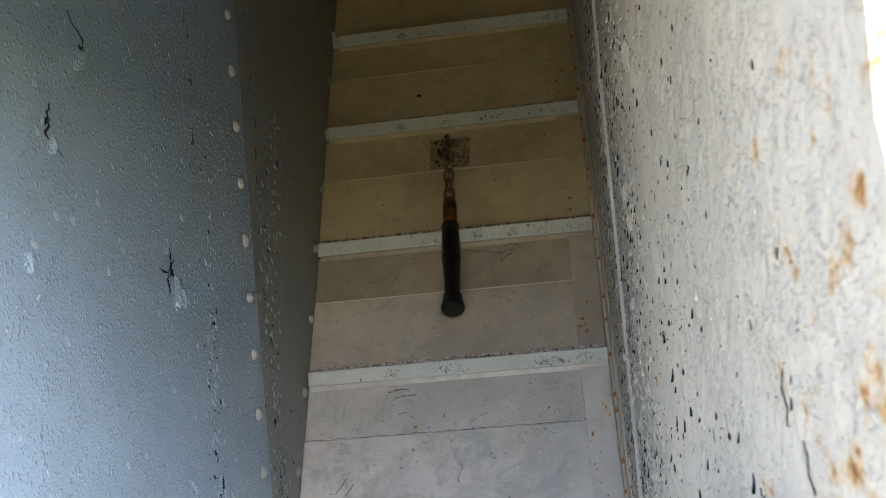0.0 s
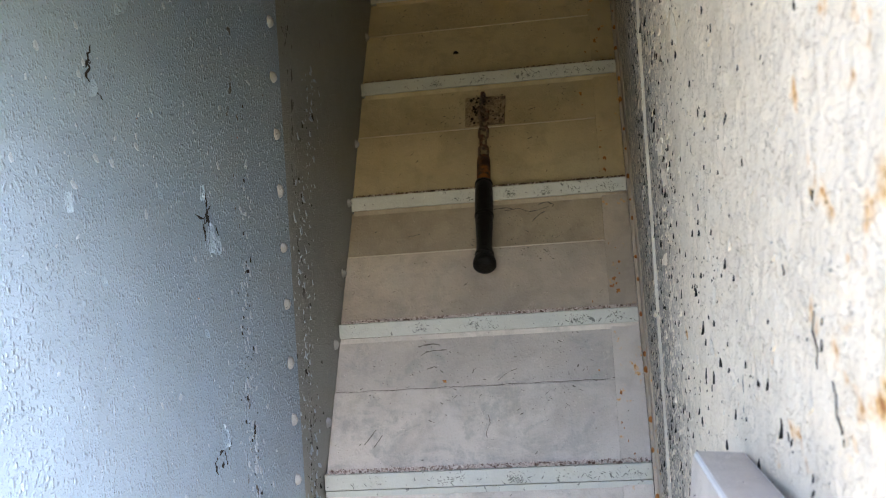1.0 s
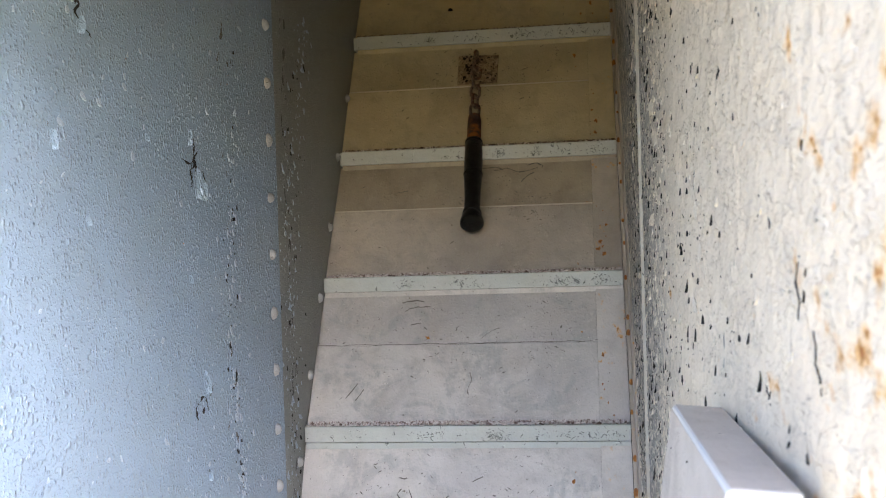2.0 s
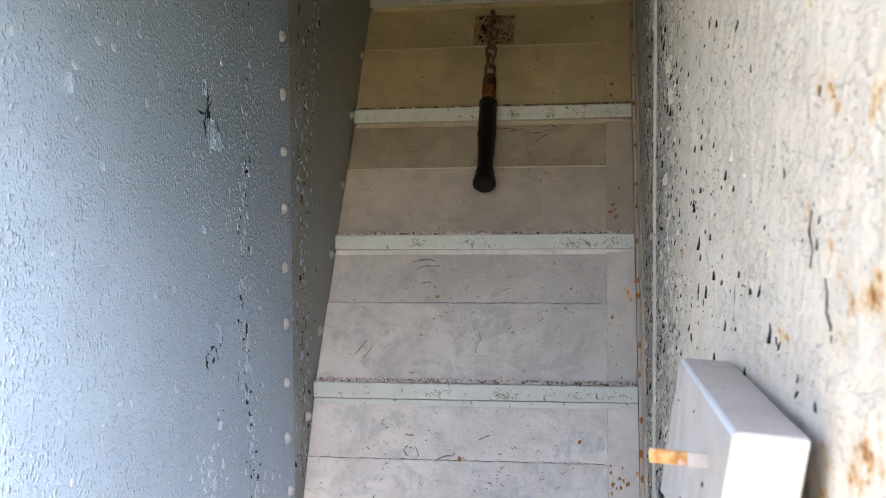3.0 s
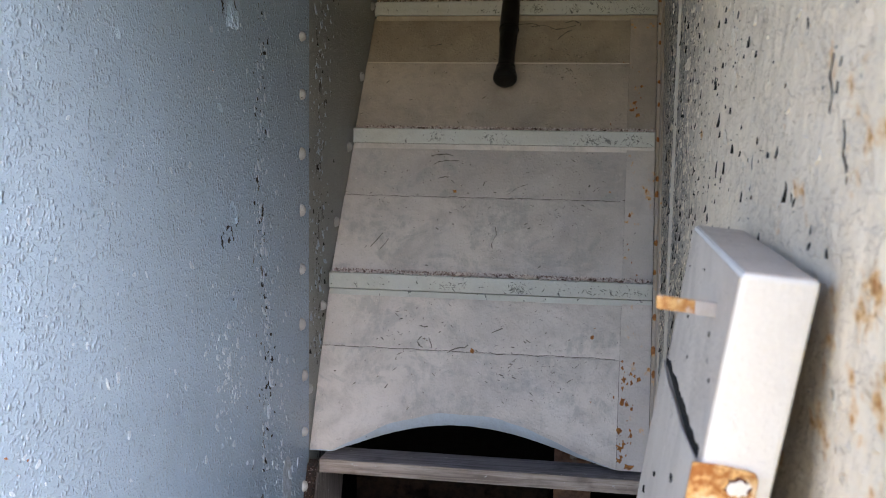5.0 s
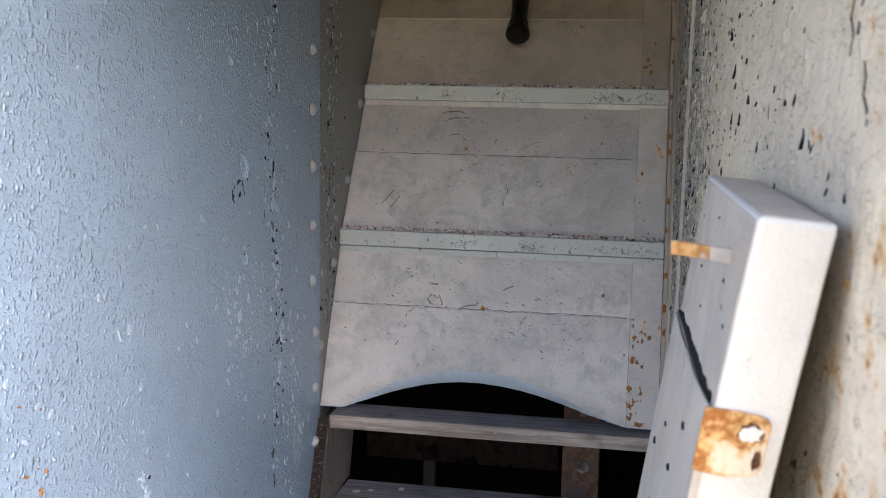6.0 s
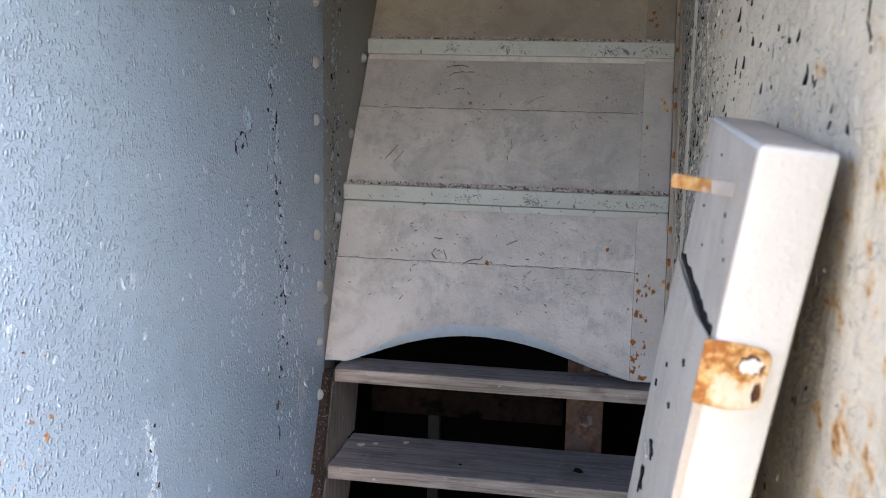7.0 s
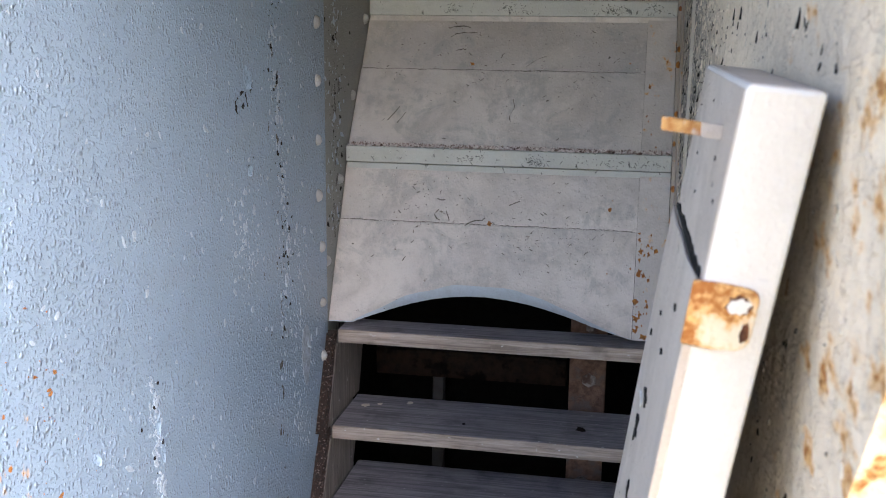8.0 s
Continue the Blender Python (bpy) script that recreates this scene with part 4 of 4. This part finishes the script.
pits = [(-0.372 + rng.gauss(0, 0.016) + 0.02 * math.sin(9 * z), z) for z in (rng.triangular(0.6, 1.7, 0.95) for _ in range(150))] + [(-0.785 + rng.gauss(0, 0.012), rng.uniform(0.6, 0.8)) for _ in range(16)]
scatter("pits", wall_left, LX, 1, pits, M_CHIP, "small dark pits in the paint", 0.0052, 15)
streak = [(rng.gauss(-0.06, 0.035) + 0.35 * max(0, z - 1.35), z) for z in (rng.uniform(0.85, 1.8) for _ in range(300))]
scatter("lifted_paint", wall_left, lambda y: -0.303, 1, streak, M_BLISTER, "small lifted grey paint blisters", 0.0075, 6)
far_pits = [(rng.gauss(-0.06, 0.04) + 0.35 * max(0, z - 1.35), z) for z in (rng.uniform(0.85, 1.8) for _ in range(130))]
scatter("pits", wall_left, lambda y: -0.303, 1, far_pits, M_CHIP, "small dark pits in the paint", 0.0060, 16)
near_seam = [(-0.62 + rng.gauss(0, 0.07) - 0.12 * (z - 1.4), z) for z in (rng.uniform(0.85, 2.0) for _ in range(1100))]
near_seam += [(rng.uniform(-0.48, -0.08), rng.uniform(0.7, 2.0)) for _ in range(520)]
near_seam += [(rng.triangular(-1.42, -0.65, -0.7), rng.uniform(0.7, 1.9)) for _ in range(520)]
scatter("lifted_paint", wall_right, RX, -1, near_seam, M_FLAKE_RIGHT, "small lifted cream paint blisters", 0.0052, 7, 1.7, 1.1)
pits = [(rng.uniform(-0.72, -0.08), rng.uniform(0.7, 2.0)) for _ in range(1700)] + [(rng.triangular(-1.42, -0.7, -0.75), rng.uniform(0.85, 1.8)) for _ in range(420)]
scatter("pits", wall_right, RX, -1, pits, M_CHIP, "small dark pits in the paint", 0.0037, 8, 1.2, 1.5)

dots = [(rng.uniform(-1.13, -0.98), rng.uniform(0.70, 0.97)) for _ in range(42)] + [(-0.377, 1.596), (-0.372, 1.61), (-0.36, 1.56), (-0.95, 0.78), (-0.92, 0.73), (-0.97, 0.86), (-0.70, 1.58), (-0.55, 1.35)]
scatter("rust_dots", wall_left, LX, 1, dots, M_RUST, "small orange rust dots on the plate", 0.0045, 18)


# ---- marks on the risers ----
def riser_span(k):
    if k < 0:
        return LOW, HIGH
    return (NOSES[k][0] + 0.030, NOSES[k][1]), (NOSES[k + 1][0] + 0.010, NOSES[k + 1][1] - 0.036)


def riser_y(k, z):
    (yb, zb), (yt, zt) = riser_span(k)
    f = (z - zb) / (zt - zb)
    return yb + (yt - yb) * f - ((0.0022 if k < 0 else 0.0038) if f < (0.64 if k < 0 else 0.585) else 0.0)


def rust_patch(k, x, f, w, h, seed):
    """A flat ragged rust spot on riser k at height fraction f."""
    rng = random.Random(seed)
    zb, zt = riser_span(k)[0][1], riser_span(k)[1][1]
    pts = [(x + a, min(max(zb + f * (zt - zb) + b, zb + 0.001), zt - 0.001)) for a, b in ragged(w, h, rng, 10)]
    part("rust_patch", solid([(p, riser_y(k, q) - 0.0012, q) for p, q in pts], [(p, riser_y(k, q) + 0.004, q) for p, q in pts]), M_RUST, stair)


SPOTS = [(-1, 0.266, 0.93, 0.010, 0.022), (-1, 0.281, 0.83, 0.009, 0.010), (-1, 0.265, 0.73, 0.011, 0.014), (-1, 0.278, 0.725, 0.010, 0.012), (-1, 0.276, 0.66, 0.013, 0.014), (-1, 0.262, 0.60, 0.006, 0.008),
         (-1, 0.266, 0.53, 0.013, 0.012), (-1, 0.279, 0.51, 0.008, 0.012), (-1, 0.264, 0.40, 0.012, 0.014), (-1, 0.273, 0.385, 0.009, 0.012), (-1, 0.261, 0.23, 0.013, 0.016), (-1, 0.262, 0.13, 0.016, 0.012),
         (-1, 0.261, 0.06, 0.012, 0.010), (-1, 0.276, 0.02, 0.026, 0.012), (0, 0.267, 0.49, 0.011, 0.013), (0, 0.264, 0.27, 0.007, 0.007), (0, 0.228, 0.66, 0.005, 0.006), (1, 0.268, 0.70, 0.010, 0.008),
         (1, 0.272, 0.62, 0.008, 0.009), (1, 0.270, 0.24, 0.012, 0.010), (1, 0.276, 0.14, 0.014, 0.012), (1, 0.264, 0.18, 0.008, 0.007), (1, 0.266, 0.86, 0.008, 0.006), (2, 0.262, 0.30, 0.006, 0.006), (2, 0.274, 0.66, 0.006, 0.008)]
for i, (k, x, f, w, h) in enumerate(SPOTS):
    rust_patch(k, x, f, w, h, 300 + i)
srng = random.Random(71)
for i in range(78):
    k = srng.choice((-1, -1, -1, -1, -1, -1, 0, 1, 1, 1, 2, 3))
    size = 0.0025 + 0.007 * srng.random() ** 2
    rust_patch(k, srng.uniform(0.2615, 0.285) if srng.random() < 0.8 else srng.uniform(0.20, 0.296), srng.uniform(0.03, 0.9), size, size * srng.uniform(0.7, 1.8), 700 + i)
rust_patch(-1, -0.014, 0.655, 0.018, 0.009, 340)
rust_patch(0, -0.079, 0.640, 0.011, 0.010, 341)
hole_y = riser_y(3, 1.912)
part("bolt_hole", turned([(0, 0.0068), (1, 0.0068)], (-0.072, hole_y - 0.0006, 1.912), (-0.072, hole_y + 0.004, 1.912), 10), M_CHIP, stair, "dark round hole")


def hairline(k, points, width, seed):
    """A thin lifted crack across riser k, through (x, z) points."""
    rng = random.Random(seed)
    a, b = [], []
    for (x0, z0), (x1, z1) in zip(points, points[1:]):
        for s in (0.0, 0.33, 0.66):
            x, z, h = x0 + (x1 - x0) * s, z0 + (z1 - z0) * s + rng.uniform(-1, 1) * width * 0.8, width * rng.uniform(0.25, 1.0)
            n = Vector((-(z1 - z0), x1 - x0)).normalized()
            a.append((x + n.x * h, z + n.y * h))
            b.append((x - n.x * h, z - n.y * h))
    ring = a + b[::-1]
    part("hairline_crack", solid([(p, riser_y(k, q) - 0.0007, q) for p, q in ring], [(p, riser_y(k, q) + 0.003, q) for p, q in ring]), M_CRACK, stair)


for i, (k, pts, w) in enumerate([(-1, [(-0.118, 0.907), (-0.108, 0.904), (-0.098, 0.908)], 0.0012), (-1, [(-0.112, 0.888), (-0.120, 0.878), (-0.112, 0.870), (-0.106, 0.868)], 0.0012), (-1, [(-0.098, 0.886), (-0.092, 0.874), (-0.090, 0.866)], 0.0012),
                                 (-1, [(-0.060, 0.862), (-0.044, 0.870), (-0.028, 0.872), (-0.020, 0.878)], 0.0011), (-1, [(-0.145, 0.866), (-0.142, 0.856)], 0.0012), (-1, [(-0.172, 0.796), (-0.164, 0.806)], 0.001),
                                 (0, [(-0.128, 1.205), (-0.118, 1.212), (-0.095, 1.213), (-0.066, 1.212)], 0.0014), (0, [(-0.115, 1.178), (-0.100, 1.182), (-0.092, 1.180)], 0.0012), (0, [(-0.022, 1.165), (-0.018, 1.178)], 0.0016), (0, [(-0.232, 1.045), (-0.200, 1.085)], 0.0010),
                                 (0, [(-0.212, 1.042), (-0.190, 1.070)], 0.0010), (0, [(0.028, 1.15), (0.05, 1.165), (0.075, 1.172)], 0.0007), (0, [(0.186, 1.168), (0.190, 1.176)], 0.0016), (1, [(0.045, 1.498), (0.075, 1.502), (0.100, 1.492), (0.125, 1.497), (0.150, 1.505)], 0.0014),
                                 (1, [(0.105, 1.47), (0.120, 1.486), (0.140, 1.492)], 0.0014), (1, [(-0.17, 1.455), (-0.13, 1.462)], 0.001), (2, [(0.1, 1.74), (0.13, 1.748)], 0.001), (1, [(0.02, 1.503), (0.05, 1.507), (0.072, 1.497)], 0.0016), (1, [(0.118, 1.508), (0.135, 1.513), (0.152, 1.506), (0.148, 1.496)], 0.0015),
                                 (0, [(-0.135, 1.222), (-0.120, 1.226), (-0.075, 1.224)], 0.0016), (0, [(0.010, 1.09), (0.014, 1.075), (0.006, 1.058), (0.010, 1.045)], 0.0010), (2, [(0.10, 1.665), (0.115, 1.672)], 0.0014), (2, [(-0.16, 1.63), (-0.15, 1.636)], 0.0014), (-1, [(0.02, 0.90), (0.05, 0.912)], 0.0009)]):
    hairline(k, pts, w, 400 + i)


def riser_scratches(k, count, seed):
    """Small scuffs and pits over one riser, one joined piece."""
    rng = random.Random(seed)
    (_, zb), (_, zt) = riser_span(k)
    verts, faces = [], []
    least = 0.32 if k < 0 else 0.04
    groups = [(rng.uniform(-0.22, 0.24), rng.uniform(0.45, 0.9), rng.uniform(0.012, 0.045)) for _ in range(6)]
    for _ in range(count):
        cx, cf, wide = rng.choice(groups)
        x, f = rng.gauss(cx, wide), rng.gauss(cf, 0.09)
        if rng.random() < 0.3 or abs(x) > 0.29 or not least < f < 0.97:
            x, f = rng.uniform(-0.29, 0.29), rng.uniform(least, 0.97)
        z = zb + (zt - zb) * f
        w, h, s = 0.0005 + 0.0046 * rng.random() ** 4, rng.uniform(0.0003, 0.0012), rng.uniform(-1.0, 1.0)
        q = len(verts)
        for a, c in ((-w, -h * 0.4), (w * 0.2, -h), (w, h * 0.5), (-w * 0.3, h)):
            zz = z + c + s * a
            verts.append((x + a, riser_y(k, zz) - 0.0009, zz))
            verts.append((x + a, riser_y(k, zz) + 0.002, zz))
        faces += [(q, q + 2, q + 4, q + 6), (q + 7, q + 5, q + 3, q + 1)] + [(q + 2 * i, q + 2 * i + 1, q + (2 * i + 3) % 8, q + (2 * i + 2) % 8) for i in range(4)]
    me = bpy.data.meshes.new("scuffs")
    me.from_pydata(verts, [], faces)
    me.materials.append(M_CRACK)
    ob = new("scuffs", me)
    ob.parent = stair
    tagged(ob, "small dark scuffs in the paint", "", "", "stuff")


def nosing_chips(k, seed):
    rng = random.Random(seed)
    y, z, w = NOSES[k]
    verts, faces = [], []
    groups = [(rng.gauss(-0.08, 0.05), 0.014), (0.20, 0.03), (0.27, 0.014), (rng.uniform(-0.2, 0.1), 0.008), (rng.uniform(-0.05, 0.25), 0.010), (0.0, 0.16)]
    for _ in range(230):
        x = rng.gauss(*rng.choice(groups))
        if not 0.004 - w < x < 0.308:
            continue
        zc, a, h, s = z - rng.triangular(0.003, 0.029, 0.022), 0.0004 + 0.0042 * rng.random() ** 3, rng.uniform(0.0003, 0.0013), rng.choice((0.1, -0.5, 1.2, -1.5))
        q = len(verts)
        for u, v in ((-a, -h * 0.5), (a * 0.2, -h), (a, h * 0.4), (-a * 0.2, h)):
            zz = min(max(zc + v + s * u, z - 0.029), z - 0.002)
            verts.append((x + u, y - 0.0005, zz))
            verts.append((x + u, y + 0.003, zz))
        faces += [(q, q + 2, q + 4, q + 6), (q + 7, q + 5, q + 3, q + 1)] + [(q + 2 * i, q + 2 * i + 1, q + (2 * i + 3) % 8, q + (2 * i + 2) % 8) for i in range(4)]
    me = bpy.data.meshes.new("paint_chips")
    me.from_pydata(verts, [], faces)
    me.materials.append(M_NOSE_CHIP)
    ob = new("paint_chips", me)
    ob.parent = stair
    tagged(ob, "small dark chips along the nosing", "", "", "stuff")


for k in range(-1, 4):
    riser_scratches(k, 190, 500 + k)
    zb, zt = riser_span(k)[0][1], riser_span(k)[1][1]
    zs = zb + (zt - zb) * (0.64 if k < 0 else 0.585) + 0.0014
    if k < 1:
        hairline(k, [(-0.300 + 0.0185 * i, zs + 0.0007 * math.sin(i * 1.7 + k)) for i in range(31)], 0.0007, 600 + k)
for k in range(5):
    nosing_chips(k, 520 + k)

# fallen flakes on the treads
for i, (y, z, w) in enumerate(NOSES[:4]):
    rng = random.Random(40 + i)
    verts, faces = [], []
    for _ in range(2000 - 250 * i):
        x, d = rng.uniform(-0.296, 0.308), 0.0275 - abs(rng.gauss(0, 0.010))
        if d < 0.001:
            continue
        r, h, t = 0.0012 + 0.0048 * rng.random() ** 2.2, rng.uniform(0.0008, 0.0045) + 0.0030 * max(0, d / 0.028), rng.uniform(0, 6.28)
        k = len(verts)
        tip = rng.uniform(-0.5, 0.5) * r
        for a in range(4):
            u = t + a * math.pi / 2 + rng.uniform(-0.3, 0.3)
            verts.append((x + r * math.cos(u), y + d + 0.6 * r * math.sin(u), z + h * 0.3 + tip * math.cos(a * math.pi / 2) + 0.0004))
        verts.append((x, y + d, z - 0.0005))
        verts.append((x, y + d, z + h))
        faces += [(k + a, k + (a + 1) % 4, k + 5) for a in range(4)] + [(k + (a + 1) % 4, k + a, k + 4) for a in range(4)]
    me = bpy.data.meshes.new("fallen_flakes")
    me.from_pydata(verts, [], faces)
    me.materials.append(M_LITTER if i < 2 else M_LITTER_BROWN)
    tagged(new("fallen_flakes", me), "fallen pinkish-grey paint flakes along the tread" if i < 2 else "brown dirt and paint flakes along the tread", "debris", "", "stuff")

# marks on the wooden treads and a pale scrape on the plate
mrng = random.Random(88)
for x, y, w, h, material, name in ((-0.242, -0.075, 0.018, 0.018, M_FLAKE_RIGHT, "pale_spot"), (-0.217, -0.062, 0.012, 0.014, M_FLAKE_RIGHT, "pale_spot"), (-0.162, -0.045, 0.012, 0.016, M_FLAKE_RIGHT, "pale_spot"),
                                   (0.173, -0.110, 0.022, 0.026, M_PIT, "knot"), (-0.04, -0.13, 0.008, 0.010, M_PIT, "knot")):
    pts = [(x + a, y + c) for a, c in ragged(w, h, mrng, 12, 0.6)]
    part(name, solid([(p, q, 0.5066) for p, q in pts], [(p, q, 0.504) for p, q in pts]), material, open_stair)
pts = [(-0.272 + 0.020 * math.cos(t) * (1 + 0.3 * math.sin(t)), 0.665 + 0.055 * math.sin(t)) for t in np.linspace(0, 2 * math.pi, 24, endpoint=False)]
part("scrape", solid([(LX(y) + 0.0003, y, z) for y, z in pts], [(LX(y) - 0.002, y, z) for y, z in pts]), plain("scraped_paint", (0.36, 0.44, 0.53), 0.5, 0.0, 90, 0.3, 0.25), wall_left)

# dark void behind the open steps; beam and post colours carry its shade
beam = part("rusty_beam", block(-0.30, 0.12, 0.22, 0.26, 0.47, 0.53, 0.003), M_RUST_SHADE)
tagged(beam, "rusty steel beam behind the open steps, darkened for shade", "beam")
post = part("steel_post", block(-0.175, -0.150, 0.24, 0.265, 0.004, 0.468, 0.002), plain("shaded_steel", (0.018, 0.020, 0.024), 0.6))
tagged(post, "thin steel post under the rusty beam, darkened for shade", "post")
